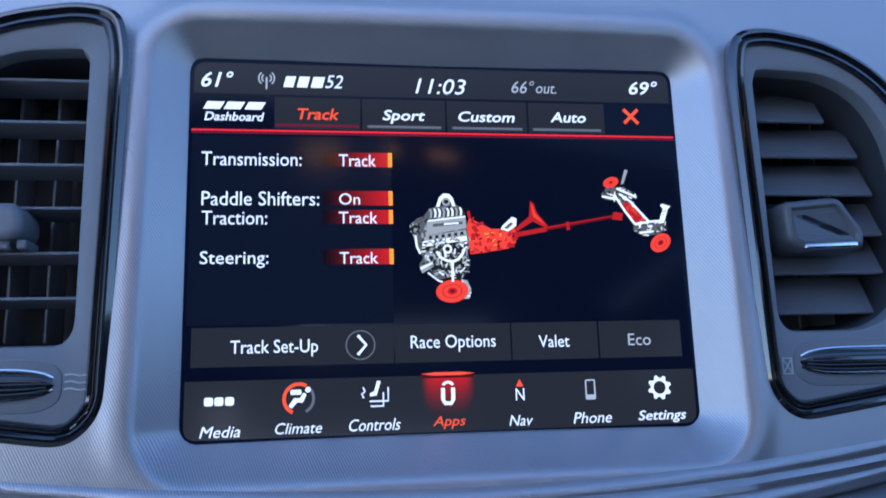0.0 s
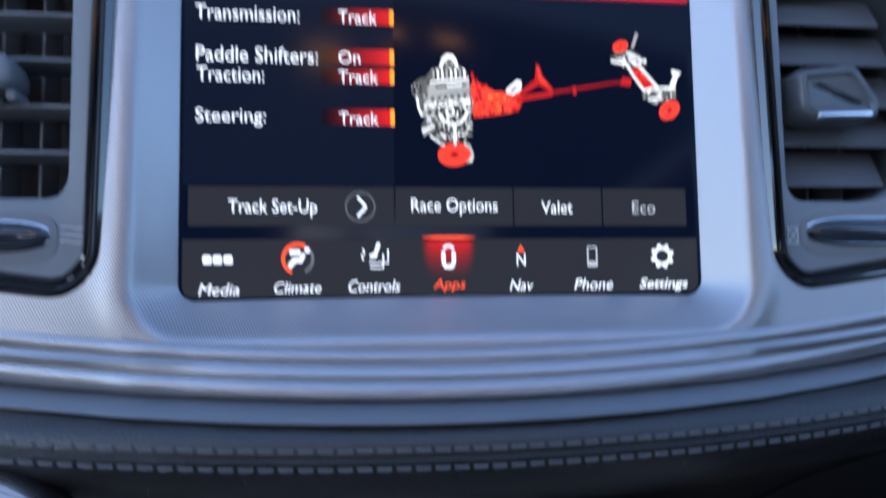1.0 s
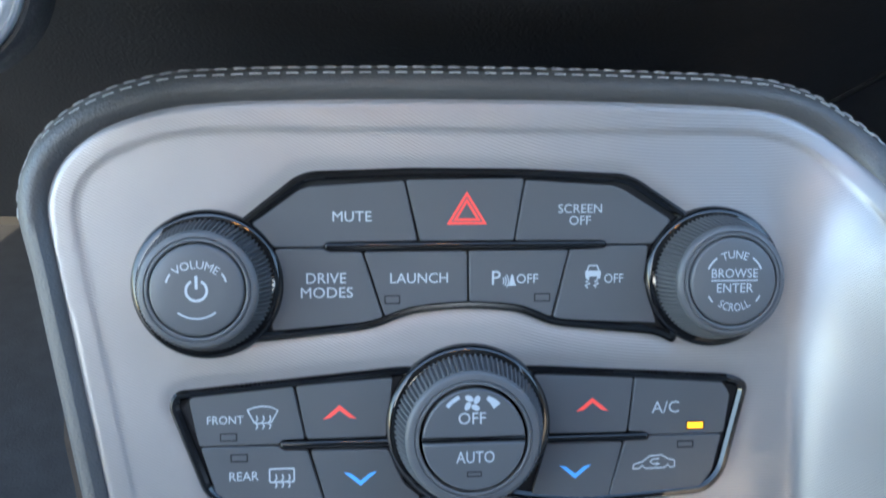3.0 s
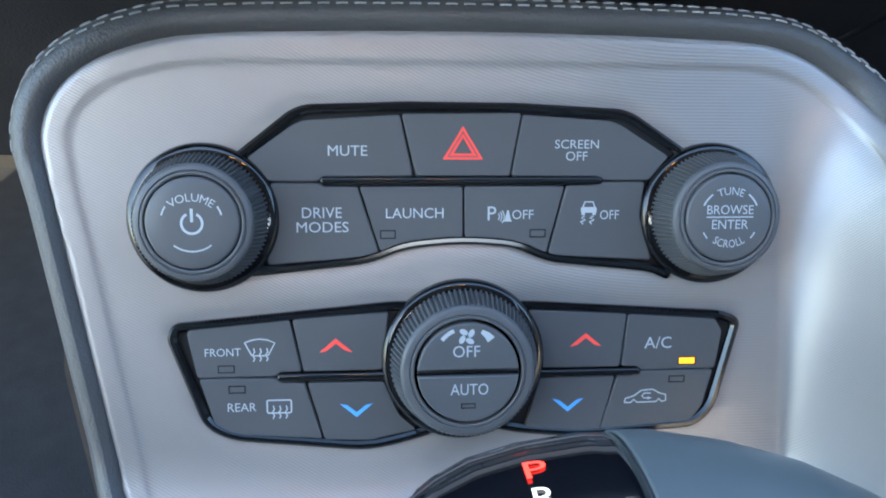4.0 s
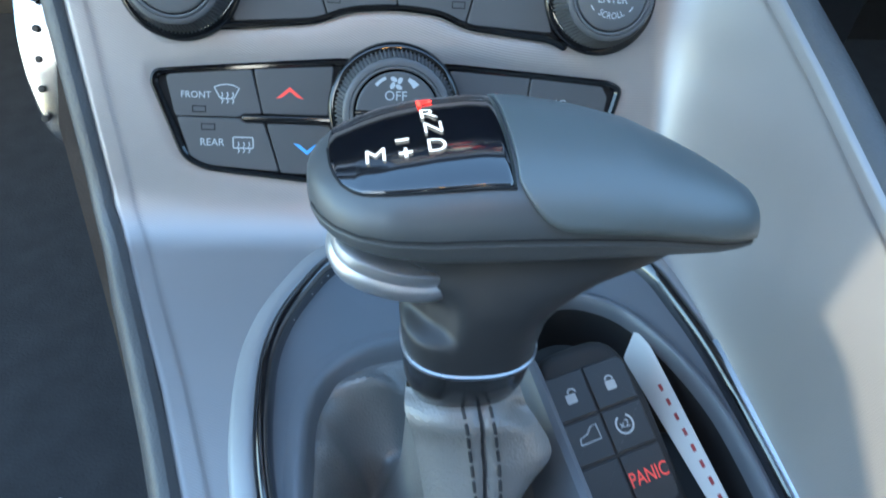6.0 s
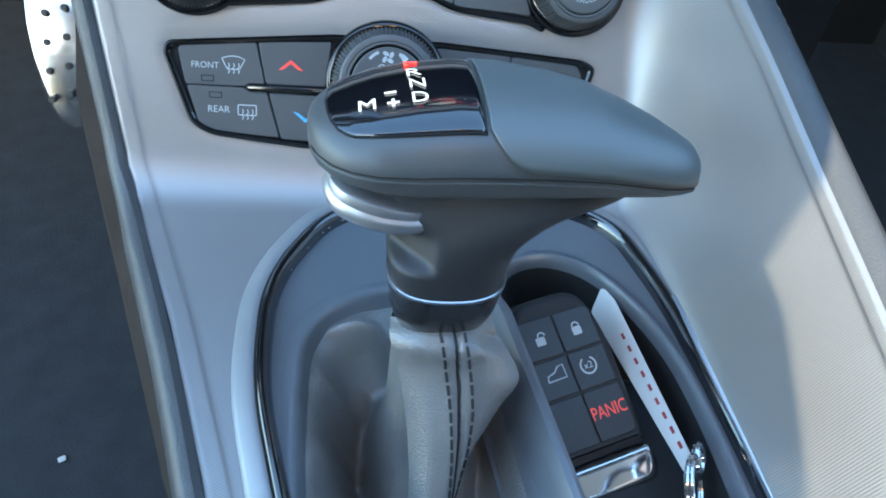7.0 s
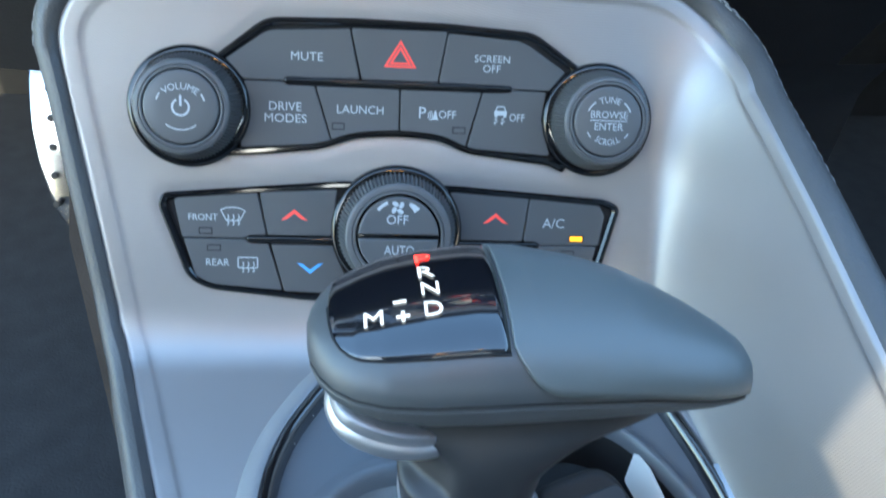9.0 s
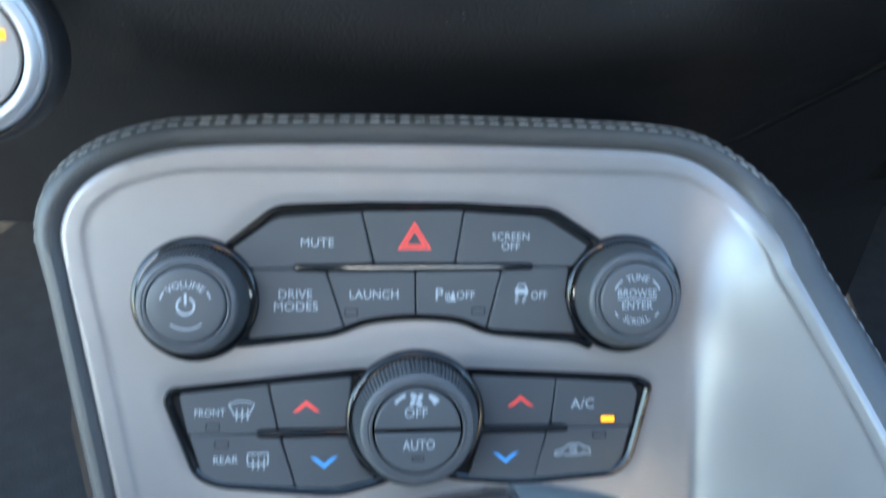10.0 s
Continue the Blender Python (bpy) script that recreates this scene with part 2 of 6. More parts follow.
def lathe(profile, seg=48, cx=0.0, cy=0.0, bm=None, caps=True):
    """Turns (radius, height) pairs about the local z axis."""
    bm = bm or bmesh.new()
    rings = [[(cx + r * math.cos(2 * math.pi * i / seg), cy + r * math.sin(2 * math.pi * i / seg), z) for i in range(seg)] for r, z in profile]
    loops(bm, rings, cap_first=caps, cap_last=caps)
    return bm


def arc(cx, cy, r, a0, a1, n=12):
    return [Vector((cx + r * math.cos(radians(a0 + (a1 - a0) * i / n)), cy + r * math.sin(radians(a0 + (a1 - a0) * i / n)))) for i in range(n + 1)]


def band(path, width, z0, z1, bm=None):
    """A stroke of even width along an open 2D path."""
    bm = bm or bmesh.new()
    left, right = [], []
    for i, p in enumerate(path):
        a, b = Vector(path[max(0, i - 1)]), Vector(path[min(len(path) - 1, i + 1)])
        u = (b - a).normalized()
        nrm = Vector((-u.y, u.x)) * width / 2
        left.append(Vector(p) + nrm)
        right.append(Vector(p) - nrm)
    return plate(left + right[::-1], z0, z1, bm)


def tube(path, radius, seg=10, bm=None, flat=1.0, up=None):
    """A round bar along a 3D path; radius may be a list."""
    bm = bm or bmesh.new()
    rings, pts = [], [Vector(p) for p in path]
    for i, p in enumerate(pts):
        u = (pts[min(len(pts) - 1, i + 1)] - pts[max(0, i - 1)]).normalized()
        s = u.cross(Vector(up or (0, 0, 1)))
        s = s.normalized() if s.length > 1e-4 else Vector((1, 0, 0))
        w = s.cross(u).normalized()
        r = radius[i] if isinstance(radius, (list, tuple)) else radius
        rings.append([p + s * r * math.cos(2 * math.pi * j / seg) + w * r * flat * math.sin(2 * math.pi * j / seg) for j in range(seg)])
    loops(bm, rings, cap_first=True, cap_last=True)
    return bm


def spline(pts, n=8):
    """A smooth curve through points (Catmull-Rom)."""
    pts = [Vector(p) for p in pts]
    out = []
    for i in range(len(pts) - 1):
        p0, p1, p2, p3 = pts[max(0, i - 1)], pts[i], pts[i + 1], pts[min(len(pts) - 1, i + 2)]
        for j in range(n):
            t = j / n
            out.append(0.5 * ((2 * p1) + (p2 - p0) * t + (2 * p0 - 5 * p1 + 4 * p2 - p3) * t * t + (3 * p1 - p0 - 3 * p2 + p3) * t ** 3))
    return out + [pts[-1]]


def letters(name, body, x0, x1, y0, y1, z, mat, parent, thick=0.05, lean=0.0, bold=0.0, m=None, bend=0.0):
    """Words in the built-in font, filling a box; lean slants them."""
    cu = bpy.data.curves.new(name, "FONT")
    cu.body, cu.extrude, cu.shear, cu.offset = body, 0.0, lean, bold
    cu.resolution_u = 3
    ob = bpy.data.objects.new(name, cu)
    scene.collection.objects.link(ob)
    bpy.context.view_layer.update()
    me = bpy.data.meshes.new_from_object(ob.evaluated_get(bpy.context.evaluated_depsgraph_get()))
    bpy.data.objects.remove(ob)
    co = np.array([v.co for v in me.vertices])
    lo, hi = co.min(0), co.max(0)
    for v in me.vertices:
        v.co.x = 0.001 * (x0 + (v.co.x - lo[0]) / (hi[0] - lo[0]) * (x1 - x0))
        v.co.y = 0.001 * (y0 + (v.co.y - lo[1]) / (hi[1] - lo[1]) * (y1 - y0))
        v.co.z = 0.001 * z
        if bend:
            dx, dy = v.co.x * 1000 - (x0 + x1) / 2, v.co.y * 1000 - y0
            v.co.x = 0.001 * ((x0 + x1) / 2 + (bend + dy) * math.sin(dx / bend))
            v.co.y = 0.001 * (y0 - bend + (bend + dy) * math.cos(dx / bend))
    me.name = name
    return part_mesh(name, me, mat, parent, "", False, m)


SCREEN = pose(0, 0.30, 0.75, 70, 0, 0)
PANEL = pose(-0.0071, 0.2394, 0.5205, 61.6, 0, -1.65)


# ---- unseen cabin shell round the console; its edges are set to shape the light ----
def wall_box(name, x0, x1, y0, y1, z0, z1, mat, label):
    bm = box(x0, x1, y0, y1, z0, z1, edge=6)
    ob = part(name, bm, mat, None, label)
    return tagged(ob, category="car interior", kind="structure")


wall_box("floor", -780, 780, -1300, 900, 180, 200, CARPET, "charcoal carpet covering the car floor")
wall_box("ceiling", -700, 700, -1300, -225, 1270, 1300, HEADLINER, "pale grey fabric headliner above the seats")
wall_box("wall_north", -780, 780, 860, 900, 200, 930, DARK, "dark firewall behind the dashboard")
wall_box("wall_west", -800, -740, 520, 900, 200, 930, TRIM, "black footwell side panel ahead of the open driver door")
wall_box("wall_east", 740, 800, -1300, 900, 200, 860, TRIM, "black passenger door trim below the window")
wall_box("wall_east_1", 740, 800, -1300, -560, 860, 1270, TRIM, "dark passenger side pillar and tinted quarter")
ground = part("ground", box(-90000, 90000, -90000, 90000, -200, -20), CONCRETE, None, "pale concrete ground outside the car", smooth=False)
tagged(ground, category="ground", kind="structure")
# Rear panels added out of view; their edges trim the sun patch.
wall_box("wall_south", -780, 780, -1330, -1290, 200, 1095, TRIM, "unseen dark rear panel, its top set to limit the sunlight")
wall_box("wall_south_1", -780, SHADE_X, -1330, -1290, 1095, 1270, TRIM, "unseen dark panel added to cut the sunlight on the console flank")
wall_box("wall_south_2", -272, 780, -1330, -1290, 1190, 1270, TRIM, "unseen dark panel added to keep sunlight off the lower dashboard")
# Roof strip added only to block sun from the left of the dashboard.
wall_box("ceiling_1", -780, -700, -1300, -880, 1270, 1300, HEADLINER, "unseen pale grey strip added to keep sunlight off the dashboard's left")
wall_box("wall_west_1", -800, -740, -880, -330, 200, 900, TRIM, "dark side panel behind the open driver door")
wall_box("wall_west_2", -800, -740, -1300, -880, 200, 1270, TRIM, "dark rear quarter panel and pillar")
wall_box("trim", -720, 720, 345, 860, 880, 920, TRIM, "black soft dashboard top under the windscreen")


# unseen front seats behind; the outline is cut to cast the console flank's shadow
BACK = [(-560, 200), (-90, 200), (-76, 700), (-76, 758), (-79, 773), (-83, 790), (-87, 806), (-93, 818.5), (-91, 835), (-88, 854), (-84, 880), (-80, 930), (-110, 940), (-170, 820), (-480, 780), (-560, 700)]


def front_seat(name, label, turn, top=0.0):
    seat = thing(name, pose(0, -0.55, 0), label, "car seat", "front seats")
    mid_, bm = Vector((-325, 560)), bmesh.new()
    loops(bm, [[(turn * (p[0] + (mid_.x - p[0]) * f) + (70 if turn < 0 else 0), y, p[1] + (mid_.y - p[1]) * f * (p[1] > 210) + (top if p[1] > 690 else 0)) for p in BACK] for y, f in ((14, 0.2), (6, 0.05), (0, 0.0), (-20, 0.06), (-90, 0.3))], cap_first=True, cap_last=True)
    part("backrest", bm, LEATHER, seat)


front_seat("driver_seat", "unseen black leather driver backrest, outline cut to shade the console flank", 1)
# Same outline mirrored and raised as a further sun block.
front_seat("passenger_seat", "unseen black leather passenger backrest, raised to block sunlight", -1, 190.0)

# ---- silver console surround ----
RADIO_EDGE = rounded([(-72, 33.0), (-54.5, 46.8), (-50, 48.4), (-20, 49.4), (14.5, 49.2), (46.6, 47.6), (50.8, 46.2), (68, 35), (72, 15), (64, -6.5), (58, -3.4), (24, 0.1), (14.5, 4.7), (-2.5, 6.2), (-20.4, 4.6), (-31, 0.1), (-63.5, -3.3), (-74, -4), (-80, 15)], [2, 5, 4, 2, 2, 4, 5, 2, 2, 2, 4, 6, 6, 8, 6, 6, 4, 2, 2], 4)
CLIMATE_EDGE = rounded([(-93.5, -22.5), (-91.5, -18.0), (-24, -12), (21.3, -12.6), (83, -16.6), (89, -19.5), (81.5, -49.5), (75.5, -55.5), (35.7, -58), (16.6, -56), (-2, -52), (-17, -57), (-31.7, -60.5), (-75, -55.8), (-83, -51.5)], [4, 4, 3, 3, 5, 5, 7, 8, 8, 4, 8, 4, 8, 8, 8], 4)


def dense(poly, step=1.0):
    """An outline as closely set points."""
    out = []
    for a, b in zip(poly, list(poly[1:]) + [poly[0]]):
        k = max(1, int((Vector(b) - Vector(a)).length / step))
        out += [tuple(Vector(a) + (Vector(b) - Vector(a)) * j / k) for j in range(k)]
    return np.array(out)


CLUSTERS = [(e, dense(e)) for e in (RADIO_EDGE, CLIMATE_EDGE)]


def within(p, poly):
    x, y, c = p[0], p[1], False
    for i in range(len(poly)):
        a, b = poly[i - 1], poly[i]
        if (a[1] > y) != (b[1] > y) and x < (b[0] - a[0]) * (y - a[1]) / (b[1] - a[1]) + a[0]:
            c = not c
    return c


def base(s, x):
    """A point of the console face: s runs from the upper edge down the slope and back along the flat."""
    if s < 130:
        y, z = 271.75 - s * 0.4756, 580.3 - s * 0.8796
    elif s < 156:
        t = (s - 130) / 26
        a, c, e = Vector((209.9, 465.9)), Vector((202.5, 452.2)), Vector((189.0, 451.0))
        p = a * (1 - t) ** 2 + c * 2 * t * (1 - t) + e * t * t
        y, z = p.x, p.y
    else:
        y, z = 189.0 - (s - 156), 451.0 - (s - 156) * 0.012
    return Vector((x, y - 0.0288 * (x + 7.1) * min(1, max(0, (200 - s) / 70)), z))


def slope(s):
    d = base(s + 1, 0) - base(s - 1, 0)
    return Vector((0, d.z, -d.y)).normalized() * (1 if d.y < 0 else -1)


def lerp(x, table):
    return float(np.interp(x, [a for a, _ in table], [b for _, b in table]))


def left_edge(s):
    x = lerp(s, [(0, -136), (30, -134), (137, -117), (216, -90), (279, -72), (400, -42)])
    return x + (60 * (1 - max(0, 1 - ((38 - s) / 38) ** 2.4) ** (1 / 2.4)) if s < 38 else 0)


def right_edge(s):
    x = lerp(s, [(0, 120.2), (62, 120.2), (137, 121.5), (400, 124)])
    return x - (44 * (1 - max(0, 1 - ((54 - s) / 54) ** 2.4) ** (1 / 2.4)) if s < 54 else 0)


OUT_L = np.array([(left_edge(s), s) for s in np.concatenate([6 * np.linspace(0, 1, 90) ** 3, np.linspace(6.2, 38, 60), np.linspace(40, 130, 14)])] + [(x, 0.0) for x in np.arange(-75, 76, 1.5)])
OUT_R = np.array([(right_edge(s), s) for s in np.concatenate([6 * np.linspace(0, 1, 90) ** 3, np.linspace(6.2, 60, 100), np.linspace(61, 130, 30)])])
LIP_Y = [(0, 271), (62, 226), (137, 172), (216, 118), (279, 61), (400, -60)]
LIP_Z = [(0, 580), (62, 558), (137, 545), (216, 531), (279, 517), (400, 490)]


def flank(s):
    """Where the raised flank starts, its rise to the lip, and how much longer its surface is than its width."""
    xr = right_edge(s)
    start = sum(lerp(s + d, [(0, 74), (30, 88), (62, 92), (137, 96), (216, 99), (400, 102)]) for d in range(-24, 25, 4)) / 13
    k = min(1.0, max(0.0, s / 60))
    lift = Vector((0, lerp(s, LIP_Y) - base(s, xr).y, lerp(s, LIP_Z) - base(s, xr).z)) * (1 - (1 - k) ** 2)
    return start, lift, math.hypot(1, 1.8 * lift.length / max(8.0, xr - start))


def rim_gap(x, s, stretch):
    """Distance from the outline of the face, along its surface."""
    if not (s > 0 and left_edge(s) + 1e-6 < x < right_edge(s) - 1e-6):
        return 0.0
    if s > 60:
        return min(x - left_edge(s), (right_edge(s) - x) * stretch)
    return min(float(np.sqrt(((OUT_L - (x, s)) ** 2).sum(1).min())), float(np.sqrt(((OUT_R - (x, s)) ** 2).sum(1).min())) * stretch)


def face(s, x):
    """A point of the finished silver surface with its raised flank and rounded bead."""
    p, nrm = base(s, x), slope(s)
    xr = right_edge(s)
    start, lift, stretch = flank(s)
    t = min(1.0, max(0.0, (x - start) / max(1.0, xr - start))) if xr > start else 0.0
    p = p + lift * (t * t / 1.2 if t < 0.6 else t - 0.3) / 0.7
    if 10 < s < 135 and -115 < x < 95:
        at = (x + 7.1, 68.0 - s)
        for outline, dots in CLUSTERS:
            gap = 0.0 if within(at, outline) else float(np.sqrt(((dots - at) ** 2).sum(1).min()))
            if gap < 4.5:
                p = p - nrm * 0.8 * (1 - gap / 4.5) ** 1.6
    if s < 16:
        p = p + Vector((0, 0.4756, 0.8796)) * (2.2 * max(0, 1 - ((x + 9) / 98) ** 2) * (1 - s / 16) ** 2)
    d = rim_gap(x, s, stretch)
    if d < 9.5:
        w = t * min(1.0, lift.length / 40)
        nrm = (nrm * (1 - w) + Vector((-0.96, -0.05, 0.28)) * w).normalized()
        step = 0.0 if d > 9.0 else 0.6 if d < 6.4 else 0.6 * (0.5 + 0.5 * math.cos(math.pi * (d - 6.4) / 2.6))
        p = p + nrm * (step * (1 + 0.9 * w) - (0.9 + 0.6 * w) * max(0.0, 1 - d / 2.4) ** 2)
    return p


BEAD = (0, 0.7, 1.4, 2.1, 2.8, 3.5, 5, 6.4, 7, 7.5, 8, 8.6, 10)


def row_columns(s):
    xl, xr = left_edge(s), right_edge(s)
    st = flank(s)[2]
    inner_x = xr - 10 / st
    mid = np.concatenate([np.linspace(xl + 10.8, xl + 40, 27), np.linspace(xl + 41.2, min(92, inner_x - 1.5), 92)])
    side = np.linspace(93, inner_x - 0.3, 34) if inner_x > 95 else np.linspace(min(92.2, inner_x - 1.0), max(92.4, inner_x - 0.3) if inner_x > 92.8 else inner_x - 0.3, 34)
    return [xl + k for k in BEAD] + list(mid) + list(side) + [xr - k / st for k in BEAD[::-1]]


S_ROWS = [0, 0.7, 1.4, 2.1, 2.8, 3.5, 5, 6.4, 7, 7.5, 8, 8.6, 9.5] + list(np.arange(10.5, 30, 1.1)) + list(np.arange(30, 126, 1.8)) + list(np.arange(126, 162, 2.5)) + list(np.arange(163, 336, 3))
WELL = rounded([(-35, 188), (-58, 150), (-59, 100), (-46, 40), (-38, -40), (116, -40), (109, 52), (106, 110), (103, 140), (93, 182), (70, 198), (-5, 200)], [14, 30, 20, 10, 4, 4, 10, 20, 20, 18, 20, 20], 6)


console = thing("center_console", pose(0, 0, 0), "satin silver ribbed center console surround below the dashboard", "console")
bm = bmesh.new()
line = bm.verts.layers.float.new("line")


def lined(s, x):
    """A vertex that knows its place across the moulded lines, which fan out towards the driver."""
    v = bm.verts.new(face(s, x))
    q = min(60.0, max(-30.0, x))
    v[line] = (s - 0.55 * (x - q) * (x < 0) - 0.55 * (60 * q - q * q / 2) / 90) * 0.001
    return v


grid = [[lined(s, x) for x in row_columns(s)] for s in S_ROWS]
hole = inset(WELL, 3)
for a, b in zip(grid, grid[1:]):
    for i in range(len(a) - 1):
        q = (a[i], a[i + 1], b[i + 1], b[i])
        if len({tuple(round(c, 3) for c in v.co) for v in q}) < 4:
            continue
        if sum(within(v.co, hole) and v.co.z < 470 for v in q) >= 3:
            continue
        bm.faces.new(q)
bmesh.ops.delete(bm, geom=[v for v in bm.verts if not v.link_faces], context="VERTS")
part("face", bm, SILVER_PANEL, console, "satin silver face with fine moulded lines")

# leather roll round the silver face
left = [(face(s, left_edge(s)), Vector((-1, 0, 0.15)), s) for s in (320, 290, 260, 230, 200, 170, 150, 137, 124, 105, 85, 65, 48, 40, 34, 28, 23, 18, 13.5, 9.5, 6.5, 4, 2, 0.8)]
right = [(face(s, right_edge(s)), Vector((1, 0, 0.15)), s) for s in (0.8, 2, 4, 6.5, 9.5, 13.5, 18, 23, 28, 34, 40, 48, 65, 85, 105, 124, 137, 150, 170, 200, 230, 260, 290, 320)]
top = [(face(0, x), Vector((0, 0.4756, 0.8796)), 0) for x in np.linspace(left_edge(0) + 4, right_edge(0) - 4, 14)]
rim = [p for p, _, _ in left + top + right]


def outward(i):
    """Away from the face in its own surface, square to the rim."""
    a, b = rim[max(0, i - 1)], rim[min(len(rim) - 1, i + 1)]
    s = (left + top + right)[i][2]
    return ((b - a).normalized().cross(-slope(s)) * -1).normalized()


ROLL = [(0.0, -2.0), (0.5, -0.4), (2.0, 1.3), (4.5, 2.6), (7.5, 2.4), (10.5, 0.6), (12.5, -3.0), (13.5, -8.0), (13.0, -15.0), (11.0, -26.0), (6.0, -40.0)]
outs = [outward(i) for i in range(len(rim))]
if outs[0].x > 0:
    outs = [-o for o in outs]
nrms = [slope(s) for _, _, s in left + top + right]
SPAN = [((0.74 if i < 12 else 0.9 - 0.16 * max(0, (17 - i) / 5)) if i < len(left) else 0.86 if i < len(left) + len(top) else 0.86 + 0.2 * min(1, (i - len(left) - len(top)) / 14)) for i in range(len(rim))]
first = len(left) + len(top)
rim = [p + Vector((0, 0, 0.6)) * (0 if i < first + 4 else min(1, (i - first - 4) / 8)) for i, p in enumerate(rim)]
bm = bmesh.new()
loops(bm, [[rim[i] + outs[i] * (u * SPAN[i] - 0.6) + nrms[i] * h for u, h in ROLL] for i in range(len(rim))], close=False)
part("leather_roll", bm, LEATHER_ROLL, console, "black stitched leather roll")
bm = bmesh.new()
loops(bm, [[rim[i] + outs[i] * u * SPAN[i] + nrms[i] * h for u, h in ((-1.0, -3.0), (-0.2, -1.6), (0.3, -1.6), (0.6, -3.0))] for i in range(len(rim))], close=False)
part("gap_seal", bm, RUBBER, console)


def stitches(path, ups, pitch, length, radius=0.35):
    """Short threads laid end to end along a path."""
    bm, pts = bmesh.new(), [Vector(p) for p in path]
    dist = [0.0]
    for a, b in zip(pts, pts[1:]):
        dist.append(dist[-1] + (b - a).length)
    at = lambda d: Vector([np.interp(d, dist, [p[k] for p in pts]) for k in range(3)])
    upat = lambda d: Vector([np.interp(d, dist, [u[k] for u in ups]) for k in range(3)]).normalized()
    d = 1.0
    while d + length < dist[-1]:
        a, b, u = at(d), at(d + length), upat(d + length / 2)
        mid = (a + b) / 2 + u * 0.25
        tube([a - u * 0.35, a + u * 0.1, mid, b + u * 0.1, b - u * 0.35], [radius * 0.7, radius, radius, radius, radius * 0.7], 6, bm, up=u)
        d += pitch
    return bm


for u, h, shift in ((9.8, 1.15, 0.0), (12.3, -2.4, 0.5)):
    path = []
    near = range(14, first + 20)
    for i in near:
        over = min(1.0, max(0.0, (18 - i) / 4)) if i < first else 0.8 * min(1.0, max(0.0, (i - first - 6) / 5))
        path.append(rim[i] + outs[i] * ((u + (13.4 - u) * over) * SPAN[i] - 0.6) + nrms[i] * (h - 6.0 * over))
    if shift:
        path[0] = path[0] + (path[1] - path[0]).normalized() * 2.8
    tagged(part("stitching", stitches(path, [(nrms[i] + outs[i] * 0.4) for i in near], 5.4, 3.3, 0.32), THREAD_PALE, console), kind="stuff")

# carpeted console side towards the driver, and the passenger side
bm = bmesh.new()
loops(bm, [[p + o * 9 * k + n * -14, p + o * 8 * k + n * -30, Vector((p.x + o.x * 15, p.y, p.z - 90)), Vector((p.x + o.x * 20, p.y, 200))] for p, o, n, k in zip(rim[:15], outs[:15], nrms[:15], SPAN[:15])], close=False)
part("side_carpet", bm, CARPET_SIDE, console, "brownish carpet side of the console")
bm = bmesh.new()
loops(bm, [[p + o * 9 * k + n * -14, p + o * 8 * k + n * -30, Vector((p.x + o.x * 14, p.y, p.z - 90)), Vector((p.x + o.x * 10, p.y, 200))] for p, o, n, k in zip(rim[-15:], outs[-15:], nrms[-15:], SPAN[-15:])], close=False)
part("side_carpet", bm, CARPET_SIDE, console)

# ---- upper fascia round the display ----
fascia = thing("dashboard_fascia", SCREEN, "satin silver ribbed fascia framing the touchscreen and vents", "dashboard trim")
OPEN_X, OPEN_Y = 86.0, 64.2
VENT_R = rounded([(104.6, 62), (107.6, 76), (120, 78.5), (146, 74), (168, 60), (186, 28), (190, -12), (180, -46), (164, -57), (116, -64), (106.6, -54)], [8, 8, 8, 20, 20, 24, 24, 16, 12, 8, 6], 5)
VENT_L = [Vector((-p.x - 0.2, p.y)) for p in VENT_R][::-1]


def low_edge(x):
    return -80.0 + 0.0004 * x * x


def frame_gap(x, y):
    """Distance outside the display opening, a rounded rectangle."""
    qx, qy = abs(x) - (OPEN_X - 5), abs(y) - (OPEN_Y - 5)
    return math.hypot(max(qx, 0), max(qy, 0)) + min(max(qx, qy), 0) - 5


def fascia_z(x, y):
    d = frame_gap(x, y)
    t = min(1, max(0, d / 14.0))
    z = (10.5 - 0.035 * y) * (t * 1.11 if t < 0.8 else 1 - 2.8 * (1 - t) ** 2) + 1.2 * math.exp(-((d - 17) / 5.0) ** 2)
    return z - 0.00012 * x * x - 0.0004 * max(0, y - 40) ** 2


bm = bmesh.new()
xs = list(np.arange(-240, -110, 4)) + list(np.arange(-110, 110.1, 2)) + list(np.arange(112, 241, 4))
rows = []
for k in range(96):
    v = k / 95
    rows.append([bm.verts.new((x, low_edge(x) + v * (112 - low_edge(x)), 0)) for x in xs])
for r in rows:
    for q in r:
        q.co.z = fascia_z(q.co.x, q.co.y)
hr, hl = inset(VENT_R, 2.5), inset(VENT_L, 2.5)
for a, b in zip(rows, rows[1:]):
    for i in range(len(xs) - 1):
        q = (a[i], a[i + 1], b[i + 1], b[i])
        c = (a[i].co + b[i + 1].co) / 2
        if frame_gap(c.x, c.y) < 19.5 or within(c, hr) or within(c, hl):
            continue
        bm.faces.new(q)
bmesh.ops.delete(bm, geom=[v for v in bm.verts if not v.link_faces], context="VERTS")
part("face", bm, SILVER, fascia, "satin silver face with fine moulded lines")


